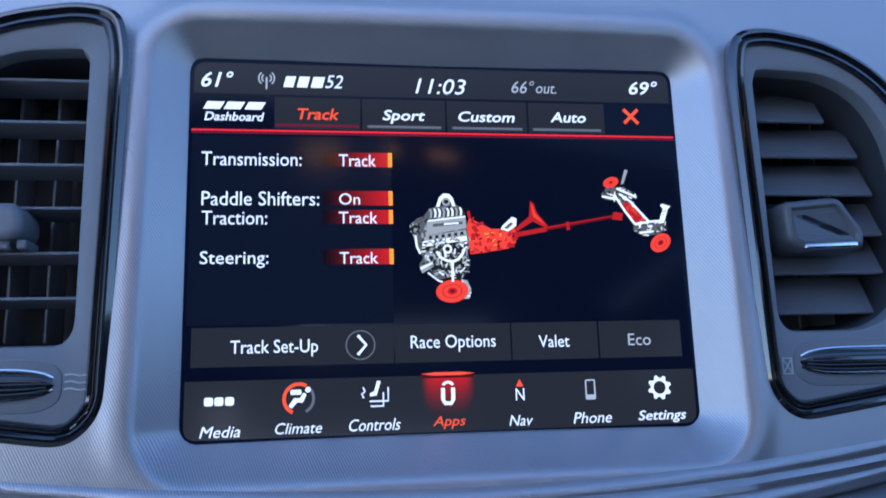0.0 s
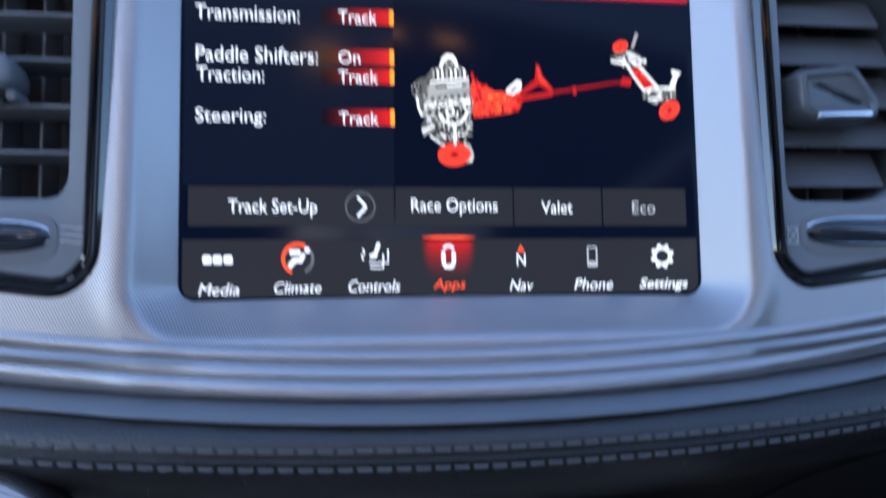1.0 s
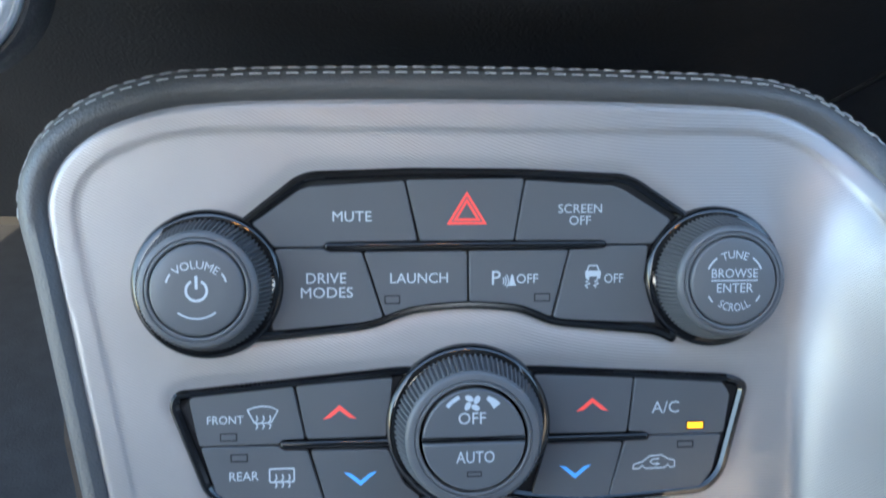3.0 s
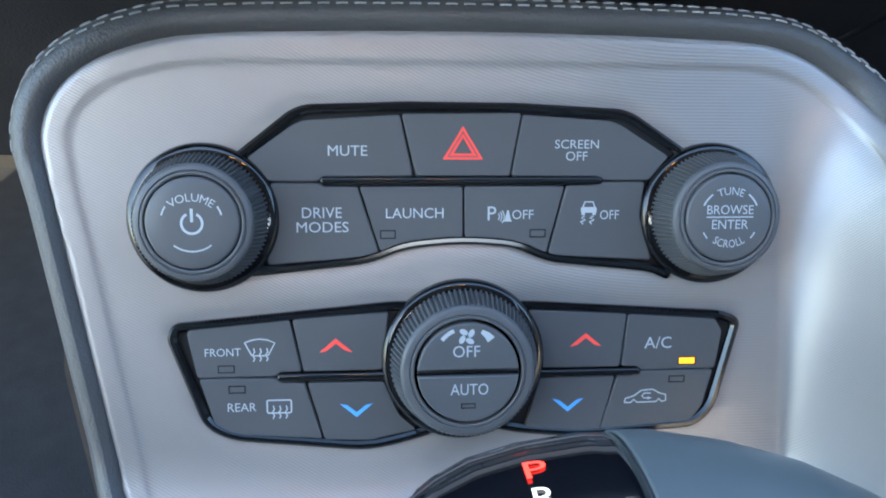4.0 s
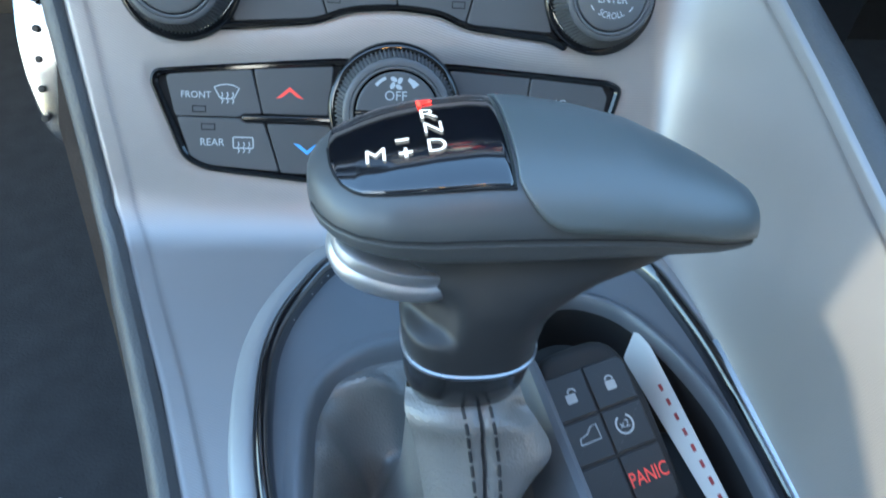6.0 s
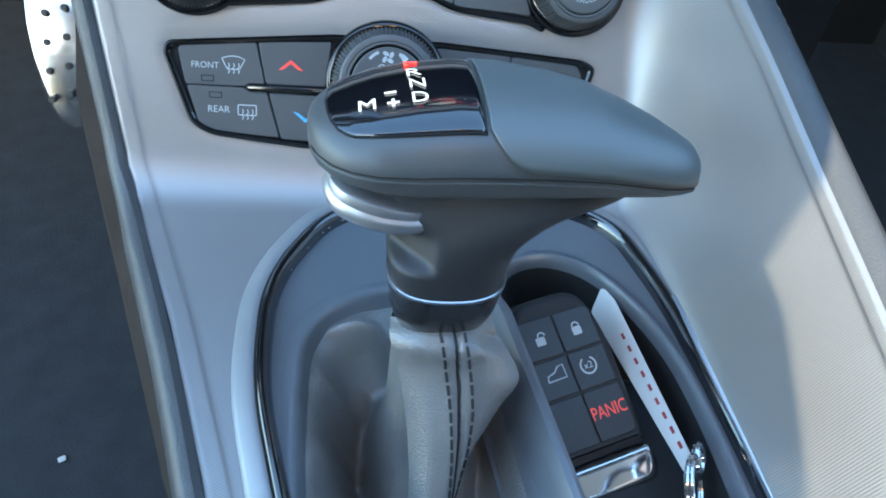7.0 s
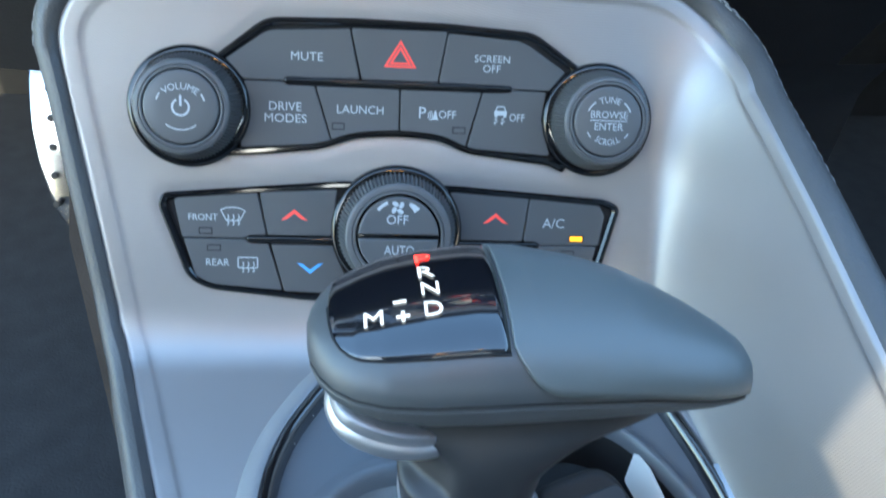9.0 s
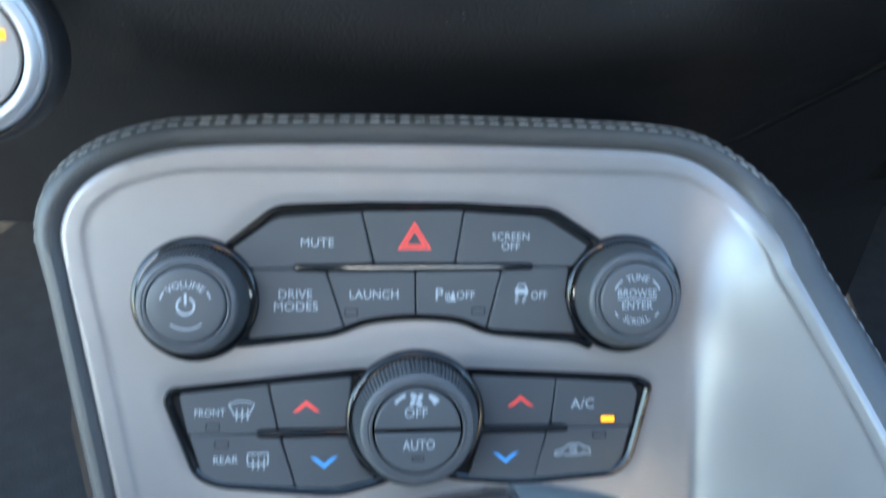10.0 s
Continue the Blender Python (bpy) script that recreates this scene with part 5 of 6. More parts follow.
def slat(owner, x0, x1, y, z, tilt, depth, thick=1.0, cut=0.0, mat=VENT):
    pts = rounded([(-depth / 2, -thick / 2), (depth / 2, -thick / 2), (depth / 2, thick / 2), (-depth / 2, thick / 2)], thick * 0.45, 3)
    cs, sn = math.cos(radians(tilt)), math.sin(radians(tilt))
    bm = bmesh.new()
    loops(bm, [[(x + e * cut * max(0, p.x) / depth * 2, y + p.x * sn + p.y * cs, z + p.x * cs - p.y * sn) for p in pts] for x, e in ((x0, 1), (x1, -1))], cap_first=True, cap_last=True)
    return part("slat", bm, mat, owner)


vent_l = vent("air_vent", VENT_L, RECESS_L, -1, "black dashboard air vent with crossed slats beside the touchscreen")
for y in (54.0, 39.4, 24.8, 10.3, -4.5, -19.0):
    x0, x1 = span(RECESS_L, y)
    slat(vent_l, x0 + 0.5, x1 - 0.5, y, -4.0, 6, 13, 1.1)
for x in (-123.5, -134.0, -146.5, -159.0):
    part("vane", box(x, x + 0.9, -31, 59, -30, -14, edge=0.3), VENT, vent_l)
part("tab", slab(rounded([(-168, 11), (-136, 11), (-133.5, 6), (-134, 1.0), (-137, -1), (-168, -1)], 3, 4), -4, 11, 2.5), VENT, vent_l, "dark adjusting tab")
for k in range(5):
    part("tab_tooth", slab(rounded(rect(-136.0 - 5.2 * k, -133.0 - 5.2 * k, -3.6, -0.4), 0.8, 3), -2, 8, 0.8), VENT, vent_l)
vent_r = vent("air_vent", VENT_R, RECESS_R, 1, "black dashboard air vent with broad louvres beside the touchscreen")
for y in (49.2, 35.2, 20.4, 4.9, -9.4, -24.0):
    x0, x1 = span(RECESS_R, min(58, y + 8))
    slat(vent_r, x0 + 0.6, min(x1, span(RECESS_R, y)[1]) - 0.8, y + 4.4, -6.5, -52, 19, 1.4, cut=3.5, mat=VENT_SHADED)
for x in (124, 138, 152):
    part("vane", box(x, x + 1.0, -31, 56, -34, -16, edge=0.3), VENT, vent_r)
tab_face = rounded([(119.4, 12.0), (141.6, 14.2), (150.5, 1.0), (149, -5.2), (125, -5.2), (120.4, -2.2)], [3, 3, 3, 2, 2, 3], 4)
bm = bmesh.new()
loops(bm, ringed(tab_face, [(0, -4), (0, 9.2), (0.5, 10.6), (1.3, 11.4), (2.6, 11.6), (3.2, 11.2), (3.6, 10.4), (5.2, 10.0)]), cap_first=True, cap_last=True)
part("tab", bm, VENT_SHADED, vent_r, "adjusting tab with a sunk face and chrome edge, darkened as if shaded")
part("tab_edge", slab(rounded([(125.5, -5.4), (146.5, -4.6), (146.2, -2.4), (125.8, -3.4)], 0.9, 3), 6, 12.3, 0.7), CHROME, vent_r, "chrome edge")
for owner, x0, x1, yy in ((vent_l, -172, -121.4, -45.2), (vent_r, 120.1, 171, -44.2)):
    well = rounded([(x0 - 2, yy - 5), (x0 + 4, yy - 8.5), (x1 - 4, yy - 8.5), (x1 + 2, yy - 5), (x1 + 2, yy + 5), (x1 - 6, yy + 7.5), (x0 + 6, yy + 7.5), (x0 - 2, yy + 5)], 5, 4)
    part("wheel_pocket", slab(well, 8.5, 9.75, 0.3), VENT, owner)
    mid = (x0 + x1) / 2
    swell = lambda x: math.sqrt(max(0.02, 1 - ((x - mid) / (x1 - mid + 0.5)) ** 4))
    part("thumbwheel", tube([(x, yy, 8.4) for x in np.linspace(x0, x1, 24)], [4.6 * swell(x) for x in np.linspace(x0, x1, 24)], 18, flat=1.0), GLOSS_TRIM, owner, "gloss black thumbwheel")
    for k in range(5):
        t = radians(50 + 20 * k)
        part("wheel_ridge", tube([(x, yy + 4.6 * swell(x) * math.cos(t), 8.4 + 4.6 * swell(x) * math.sin(t)) for x in np.linspace(x0 + 2, x1 - 2, 16)], 0.3, 5), PIANO, owner)
    for t in (0.35, math.pi - 0.35):
        part("thumbwheel_edge", tube([(x, yy + 4.7 * swell(x) * math.cos(t), 8.6 + 4.7 * swell(x) * math.sin(t)) for x in np.linspace(x0 + 0.6, x1 - 0.6, 20)], 0.65, 8), CHROME, owner, "chrome edge")
for k in range(3):
    part("airflow_symbol", band([(-118.6 + j * 1.05, -42.6 - 2.1 * k + 0.3 * math.sin(j * 1.1)) for j in range(7)], 0.5, 9.7, 10.0), PRINT, vent_l, smooth=False)
sq = [Vector(p) for p in rect(113.4, 117.2, -48.4, -42.8)]
part("closed_symbol", frame_ring(sq, inset(sq, 0.4), 9.6, 10.0, 0.02), PRINT, vent_r, smooth=False)
for q in (((113.4, -48.4), (117.2, -42.8)), ((113.4, -42.8), (117.2, -48.4))):
    part("closed_symbol", band([Vector(p) for p in q], 0.35, 9.7, 10.0), PRINT, vent_r, smooth=False)

# ---- start button on the dashboard, driver's side ----
start = thing("start_button", pose(-0.1415, 0.2345, 0.6305, 74, 0, 6) @ pose(0.004, -0.002, 0), "round satin silver start button bezel in black leather", "button")
part("bezel", lathe([(23.6, -5), (23.6, -1.0), (23.3, 0.1), (22.7, 0.5), (22.2, 0.0), (21.9, 0.6), (21.3, 1.3), (20.2, 1.6), (19.0, 1.2), (18.3, 0.3), (18.0, -1.5), (18.0, -4)], 72, caps=False), SATIN_RING, start, "satin silver bezel")
part("leather_surround", lathe([(23.3, -4), (23.9, -1.8), (24.8, -1.8), (25.8, -3.0), (26.4, -6.0), (26.6, -16)], 72, caps=False), LEATHER, start, "black leather swelling round the bezel")
part("gap", lathe([(18.1, -5), (18.1, -2.2), (16.8, -2.2), (16.8, -5)], 64), PIANO, start)
part("push_face", lathe([(17.2, -5), (17.2, -0.4), (16.8, 0.2), (15.0, 0.4), (0.5, 0.6)], 64), PUSH_TAN, start, "pale warm grey push face")
part("lit_word", band([(x, 4.0) for x in np.linspace(8, 14.5, 6)], 2.6, 0.5, 0.8), LAMP_AMBER, start, smooth=False)

# ---- accelerator pedal ----
pedal = thing("accelerator_pedal", pose(-0.272, 0.56, 0.30, 62, 0, 0), "bright metal accelerator pedal with rubber studs in the footwell", "pedal")
PEDAL_L = [(-58, 14), (-50, 4), (-30, -2), (0, -8), (30, -12), (70, -15), (100, -16)]
bm = bmesh.new()
loops(bm, [[(x0 + (32 - x0) * u, y, -0.0024 * (y - 10) ** 2 + z) for u, z in ((0, -3), (0, 0.6), (0.04, 1.8), (0.1, 2.2), (0.9, 2.2), (0.97, 1.6), (1.0, -3))] for y in np.linspace(-58, 100, 28) for x0 in [lerp(y, PEDAL_L)]], close=False)
part("plate", bm, material("pedal_steel", (0.72, 0.73, 0.75), 0.2, 1.0), pedal, "polished metal plate")
for k in range(6):
    for sx in (4, 20):
        y = -34 + 24 * k + (5 if sx > 10 else 0)
        part("rubber_stud", lathe([(3.0, -2), (3.0, 3.4), (2.4, 4.0), (0.3, 4.2)], 16, sx, y), RUBBER, pedal)
part("arm", box(-2, 14, 60, 260, -30, -14, edge=2), DARK, pedal)

# ---- gear selector well ----
gloss = thing("shifter_surround", pose(0, 0, 0), "grey moulded shifter surround with gloss black trim ring", "console trim")
TOP_Z = 451.5


bm = bmesh.new()
loops(bm, ringed(WELL, [(-0.6, TOP_Z - 2), (-0.6, TOP_Z + 1.0), (-0.2, TOP_Z + 2.0), (0.5, TOP_Z + 2.8), (1.5, TOP_Z + 3.1), (2.4, TOP_Z + 2.8), (3.3, TOP_Z + 1.9), (4.1, TOP_Z + 0.6), (4.7, TOP_Z - 1.2), (5.0, TOP_Z - 4.0)]))
part("trim_ring", bm, GLOSS_TRIM, gloss, "gloss black trim ring")
bm = bmesh.new()
loops(bm, ringed(WELL, [(-8.6, TOP_Z - 1.4), (-8.0, TOP_Z - 0.4), (-6.8, TOP_Z + 0.4), (-5.2, TOP_Z + 1.2), (-3.6, TOP_Z + 1.9), (-2.0, TOP_Z + 2.2), (-1.0, TOP_Z + 1.8), (-0.4, TOP_Z + 0.4)]))
part("silver_lip", bm, SILVER_LIP, gloss, "rolled satin silver lip")
side = [(106.4 + (124 - y) * 0.045, y) for y in np.linspace(137, -20, 34)]
bm = bmesh.new()
loops(bm, [[(x - 4.2 + d, y, TOP_Z + 0.9 + z) for d, z in ((0, 0.4), (0.3, 2.0), (1.2, 2.6), (3.2, 2.9), (4.4, 2.6), (5.0, 1.6), (5.1, 0.2))] for x, y in side], close=False)
part("side_insert", bm, material("satin_bright", (0.8, 0.81, 0.83), 0.32, 1.0), gloss, "bright satin strip along the passenger side")
TRAY = rounded([(34, 148), (41, 159), (56, 164), (73, 157), (86, 137), (95, 112), (98, 80), (98, 10), (50, 10), (44, 62), (37, 108)], [8, 10, 12, 12, 16, 16, 14, 8, 8, 10, 10], 5)
BOOT = rounded([(-44, 60), (-44, 100), (-42, 126), (-28, 141), (-8, 146), (20, 143), (27, 120), (33, 60), (36, 0), (-40, 0)], [10, 10, 14, 12, 12, 10, 12, 10, 4, 4], 5)


def gap_to(poly, x, y):
    """Distance to an outline, negative inside it."""
    p, best = Vector((x, y)), 1e9
    for i in range(len(poly)):
        a, b = Vector(poly[i - 1]), Vector(poly[i])
        u = b - a
        t = max(0, min(1, (p - a).dot(u) / max(1e-9, u.length_squared)))
        best = min(best, (p - (a + u * t)).length)
    return -best if within((x, y), poly) else best


def ease(t):
    t = min(1, max(0, t))
    return t * t * (3 - 2 * t)


def well_z(x, y):
    z = TOP_Z - 3.0
    t = gap_to(TRAY, x, y)
    z += 2.6 * math.exp(-((t - 2.5) / 2.5) ** 2) - (27 + 30 * ease((y - 116) / 26)) * ease(-t / 4.0)
    b = gap_to(BOOT, x, y)
    z += 1.4 * math.exp(-((b - 1.5) / 2.2) ** 2) - 18 * ease(-b / 7.5)
    return z


bm = bmesh.new()
gx, gy = np.arange(-64, 119, 1.5), np.arange(-42, 204, 2.0)
gv = {}
inner = inset(WELL, 3.4)
for i, x in enumerate(gx):
    for j, y in enumerate(gy):
        gv[i, j] = bm.verts.new((x, y, well_z(x, y) if within((x, y), inset(WELL, -3)) else TOP_Z - 3.0))
for i in range(len(gx) - 1):
    for j in range(len(gy) - 1):
        c = (gx[i] + 0.75, gy[j] + 1.0)
        if within(c, inner) and not (gap_to(BOOT, *c) < 3.0) and not (gap_to(TRAY, *c) < 4.0):
            bm.faces.new((gv[i, j], gv[i + 1, j], gv[i + 1, j + 1], gv[i, j + 1]))
bmesh.ops.delete(bm, geom=[v for v in bm.verts if not v.link_faces], context="VERTS")
part("moulding", bm, PLASTIC, gloss, "dark grey moulded tray and boot surround")
# Tray inside coloured black so that the hollow reads as deep shade.
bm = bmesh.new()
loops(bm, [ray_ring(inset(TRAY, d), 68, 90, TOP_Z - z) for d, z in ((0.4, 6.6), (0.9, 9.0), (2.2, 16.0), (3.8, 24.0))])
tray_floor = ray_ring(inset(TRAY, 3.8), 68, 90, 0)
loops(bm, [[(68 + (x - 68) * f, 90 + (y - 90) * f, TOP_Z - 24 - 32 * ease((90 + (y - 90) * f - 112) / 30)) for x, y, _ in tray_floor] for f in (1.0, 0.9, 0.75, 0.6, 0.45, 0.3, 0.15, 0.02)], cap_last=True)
lip = bmesh.new()
loops(lip, [ray_ring(inset(BOOT, d), -5, 75, TOP_Z - 3.0 + z, 160) for d, z in ((-6.0, 0.1), (-4.6, 0.5), (-3.2, 1.1), (-1.8, 1.5), (-0.6, 1.2), (0.6, -0.2), (2.0, -3.6), (3.6, -9.0), (5.2, -14.4), (6.6, -17.4), (8.2, -18.4))])
part("boot_lip", lip, PLASTIC, gloss, "rounded lip round the boot")
lip = bmesh.new()
loops(lip, [ray_ring(inset(TRAY, d), 68, 90, TOP_Z - 3.0 + z, 160) for d, z in ((-7.0, 0.1), (-6.0, 0.45), (-4.8, 1.1), (-3.5, 2.0), (-2.4, 2.5), (-1.5, 2.3), (-0.8, 1.4), (-0.2, -0.4), (0.3, -3.0), (0.7, -6.0))])
part("tray_lip", lip, PLASTIC, gloss, "rounded lip of the tray")
part("tray_inside_dark", bm, RUBBER, gloss, "tray inside in a black rubber tone that stands in for deep shade")

bm, rows_ = bmesh.new(), []
for y in np.linspace(152, -34, 60):
    x, up = 27.0 + 0.125 * (150 - y), 14 * ease((156 - y) / 36)
    rows_.append([(x + d, y, TOP_Z - 3.0 + z * (up / 14 if z > 0 else 1)) for d, z in ((-8.5, -12), (-6.5, -2), (-4.8, 6), (-3.4, 11), (-1.6, 13.6), (0.6, 14.0), (2.4, 12.8), (3.4, 9.5), (3.9, 3), (4.2, -8), (4.4, -34))])
loops(bm, rows_, close=False, cap_first=True)
part("partition", bm, PLASTIC, gloss, "raised wall between boot and tray")

# ---- gear selector ----
shifter = thing("gear_selector", pose(0, 0, 0), "dark grey gear selector with gloss black top and leather boot", "gear selector")
HX = [-40.5, -39.5, -37.5, -34, -29, -22, -12, 0, 14, 28, 40, 50, 58, 64, 68.5, 71]
HY = [3, 9, 14, 19, 23, 26.4, 28.4, 29, 28.4, 26.2, 23, 19.4, 15.8, 12.2, 8.8, 3]
HC = [119, 119.2, 119.4, 119.6, 119.8, 120.3, 120.8, 121.2, 121.0, 119.5, 117.5, 115, 112.5, 110.5, 109, 108]
HT = [547, 548.6, 549.8, 551.4, 553.0, 554.8, 556.8, 558.2, 558.2, 557.4, 556.2, 553.4, 550.8, 548.4, 546.2, 543]
HS = [542, 541, 540.5, 540, 539.5, 539.2, 539, 539, 539, 539, 538.8, 538.4, 538.0, 537.8, 537.6, 538]
HB = [541, 538.8, 537.6, 536.8, 536.2, 535.8, 535.4, 535.2, 535.2, 535.2, 535, 534.8, 534.6, 534.6, 535, 536.6]


def head(x, a, off=0.0):
    """A point of the handle: x along it, a the angle round it from the driver's side edge (0) over the top to the far edge (pi)."""
    hy, yc = np.interp(x, HX, HY) + off, np.interp(x, HX, HC)
    zt, zs, zb = np.interp(x, HX, HT) + off, np.interp(x, HX, HS), np.interp(x, HX, HB) - off
    c, s = math.cos(a), math.sin(a)
    y = yc - hy * math.copysign(abs(c) ** 0.85, c)
    z = zs + (zt - zs) * abs(s) ** 0.8 if s >= 0 else zs - (zs - zb) * abs(s) ** 0.8
    return Vector((x, y, z + 0.07 * (yc - y)))


bm = bmesh.new()
loops(bm, [[head(x, 2 * math.pi * k / 48) for k in range(48)] for x in np.concatenate([HX[:5], np.linspace(-26, 55, 40), HX[12:]])], cap_first=True, cap_last=True)
part("handle", bm, SELECTOR_BODY, shifter, "dark grey satin handle")
bm = bmesh.new()
GLASS_LO = [(-35.6, 1.62), (-35.0, 1.3), (-34.0, 1.1), (-32.5, 0.95), (-30.5, 0.87), (-28, 0.83), (6, 0.82)]
GLASS_HI = [(-35.6, 1.66), (-35.0, 2.0), (-34.0, 2.3), (-32, 2.6), (-29, 2.8), (-25, 2.9), (6, 2.92)]
loops(bm, [[head(x, lerp(x, GLASS_LO) + (lerp(x, GLASS_HI) - lerp(x, GLASS_LO)) * k / 26, 0.4) for k in range(27)] for x in np.concatenate([np.linspace(-35.6, -29, 14), np.linspace(-28, 5.8, 18)])], close=False)
glass = part("indicator_glass", bm, GLASS_BLACK, shifter, "gloss black indicator glass")
glass.modifiers.new("thick", "SOLIDIFY").thickness = 0.0008
edge_line = [head(x, lerp(x, GLASS_LO), 0.3) for x in np.concatenate([np.linspace(-35.6, -29, 14), np.linspace(-28, 5.8, 14)])]
part("glass_gap", tube(edge_line, 0.35, 6), DARK, shifter)
bm = bmesh.new()
loops(bm, [[head(x, 0.3 - 0.16 * max(0, (x - 20) / 50) + (math.pi - 0.44) * k / 30 + (0.62 * (1 - (x - 6.6) / 15) ** 3 * (1 - k / 30) if x < 21.6 else 0), 0.9) for k in range(31)] for x in np.concatenate([np.linspace(6.6, 22, 26), np.linspace(23, 54, 24), HX[12:15], [70.6]])], close=False)
ob = part("grip_cap", bm, SELECTOR, shifter, "smooth grey grip cap")
sol = ob.modifiers.new("thick", "SOLIDIFY")
sol.thickness, sol.offset = 0.0011, -1
for da, r, mat in ((0.0, 0.2, DARK), (-0.07, 0.3, SELECTOR_BODY)):
    bm = tube([head(x, 0.22 * (1 - ((x - 2) / 74) ** 2) + da, 0.1) for x in np.linspace(-39.5, 69, 90)], r, 6)
    part("seam", bm, mat, shifter)


def on_top(x, y, off):
    lo, hi = 0.2, math.pi - 0.2
    for _ in range(30):
        mid = (lo + hi) / 2
        lo, hi = (mid, hi) if head(x, mid).y < y else (lo, mid)
    return head(x, lo, off), lo


def lit_letter(body, x, y, w, h, mat, bars=None):
    p, a = on_top(x, y, 0.75)
    q, _ = on_top(x, y + 1.5, 0.75)
    r, _ = on_top(x + 1.5, y, 0.75)
    up, side = (q - p).normalized(), (r - p).normalized()
    nrm = side.cross(up).normalized()
    side = up.cross(nrm)
    m = Matrix((side, up, nrm)).transposed().to_4x4()
    m.translation = p * 0.001
    if bars:
        for x0, x1, y0, y1 in bars:
            ob = part("lit_mark", plate([Vector(v) for v in rect(x0, x1, y0, y1)], 0, 0.08), mat, shifter, smooth=False)
            ob.matrix_basis = m
    else:
        letters("lit_letter", body, -w / 2, w / 2, -h / 2, h / 2, 0.05, mat, shifter, bold=0.0, m=m)


lit_letter("P", -11.6, 133.4, 4.0, 4.6, LAMP_RED)
lit_letter("R", -11.4, 126.8, 4.1, 4.6, LAMP_WHITE)
lit_letter("N", -11.0, 120.3, 4.3, 4.6, LAMP_WHITE)
lit_letter("D", -10.8, 113.3, 4.3, 4.6, LAMP_WHITE)
lit_letter("M", -24.8, 112.8, 4.6, 4.6, LAMP_WHITE)
lit_letter("", -18.5, 116.9, 0, 0, LAMP_WHITE, [(-1.6, 1.6, -0.4, 0.4)])
lit_letter("", -18.0, 112.1, 0, 0, LAMP_WHITE, [(-1.6, 1.6, -0.4, 0.4), (-0.4, 0.4, -1.6, -0.4), (-0.4, 0.4, 0.4, 1.6)])

NECK = [(509.5, -17.4, 17.0, 83.5, 111), (512, -17.7, 17.2, 84, 112), (516, -18.2, 18.4, 85, 115), (521, -18.6, 21, 86.5, 120), (526, -19.4, 28, 88.5, 126), (530.5, -21.5, 39, 91, 131), (534, -26, 54, 93.5, 135), (538.5, -30, 64, 96, 138)]


def super_ring(z, x0, x1, y0, y1, n=48, e=0.8):
    cx, cy, out = (0.35 * x0 + 0.35 * x1) / 0.7, (y0 + y1) / 2, []
    for k in range(n):
        c, s = math.cos(2 * math.pi * k / n), math.sin(2 * math.pi * k / n)
        out.append(Vector((cx + (x1 - x0) / 2 * math.copysign(abs(c) ** e, c), cy + (y1 - y0) / 2 * math.copysign(abs(s) ** e, s), z)))
    return out


bm = bmesh.new()
smoothed = spline([Vector((n_[0], n_[1], n_[2])) for n_ in NECK], 10)
smoothed2 = spline([Vector((n_[0], n_[3], n_[4])) for n_ in NECK], 10)


def dimple(p):
    """A thumb hollow in the driver's front corner of the neck."""
    dz = (p.z - 521) / (3.4 if p.z < 521 else 8.0)
    w = math.exp(-dz ** 4) * math.exp(-(((p.x + 15.5) / 8.5) ** 2 + ((p.y - 90) / 13) ** 2) ** 1.5)
    return p + Vector((3.6 * w, 2.6 * w, 0))


levels = [(sa, sb) for sa, sb in zip(smoothed, smoothed2)]
loops(bm, [[dimple(p) for p in super_ring(sa.x, sa.y, sa.z, sb.y, sb.z, 96)] for sa, sb in levels], cap_first=True, cap_last=True)
part("neck", bm, NECK_GREY, shifter, "dark grey neck")
bm = bmesh.new()
loops(bm, [super_ring(z, -17.4 - g, 17.0 + g, 83.5 - g, 111 + g) for z, g in ((510.1, 0.1), (509.9, 0.55), (509.1, 0.6), (508.8, 0.2))])
part("ring", bm, SATIN, shifter, "bright silver ring")
bm = bmesh.new()
loops(bm, [super_ring(z, -17.2 + g, 16.8 - g, 83.8 + g, 110.6 - g) for z, g in ((509.5, 0), (504, 0.2), (499, 0.6), (495, 1.6), (490, 3.5))], cap_last=True)
part("collar", bm, material("collar_black", (0.022, 0.023, 0.026), 0.25, 0, coat=0.4), shifter, "semi gloss black collar")
tp = spline([Vector(p) for p in ((-24, 122, 537), (-31.5, 116, 537), (-34.0, 108, 536.6), (-32.0, 101, 536), (-26, 96.8, 535), (-18, 95.0, 533.6), (-9, 96, 532.4), (2, 103, 532))], 8)
FOLD = [(-6.0, 1.0), (-1.0, 1.0), (0.4, 0.4), (1.0, -1.0), (1.1, -2.4), (1.9, -3.2), (2.4, -5.0), (1.8, -7.0), (0.2, -8.6), (-2.4, -9.6), (-7.0, -9.8)]
bm = bmesh.new()
trigger_rings = []
for k, p_ in enumerate(tp):
    u = (tp[min(len(tp) - 1, k + 1)] - tp[max(0, k - 1)]).normalized()
    out_ = Vector((-u.y, u.x, 0)).normalized() * -1
    tall = 0.72 + 0.28 * math.sin(math.pi * k / (len(tp) - 1))
    trigger_rings.append([p_ + out_ * d + Vector((0, 0, z * tall)) for d, z in FOLD])
loops(bm, trigger_rings, cap_first=True, cap_last=True)
part("trigger", bm, material("satin_trigger", (0.62, 0.63, 0.65), 0.38, 0.85), shifter, "satin silver release button")

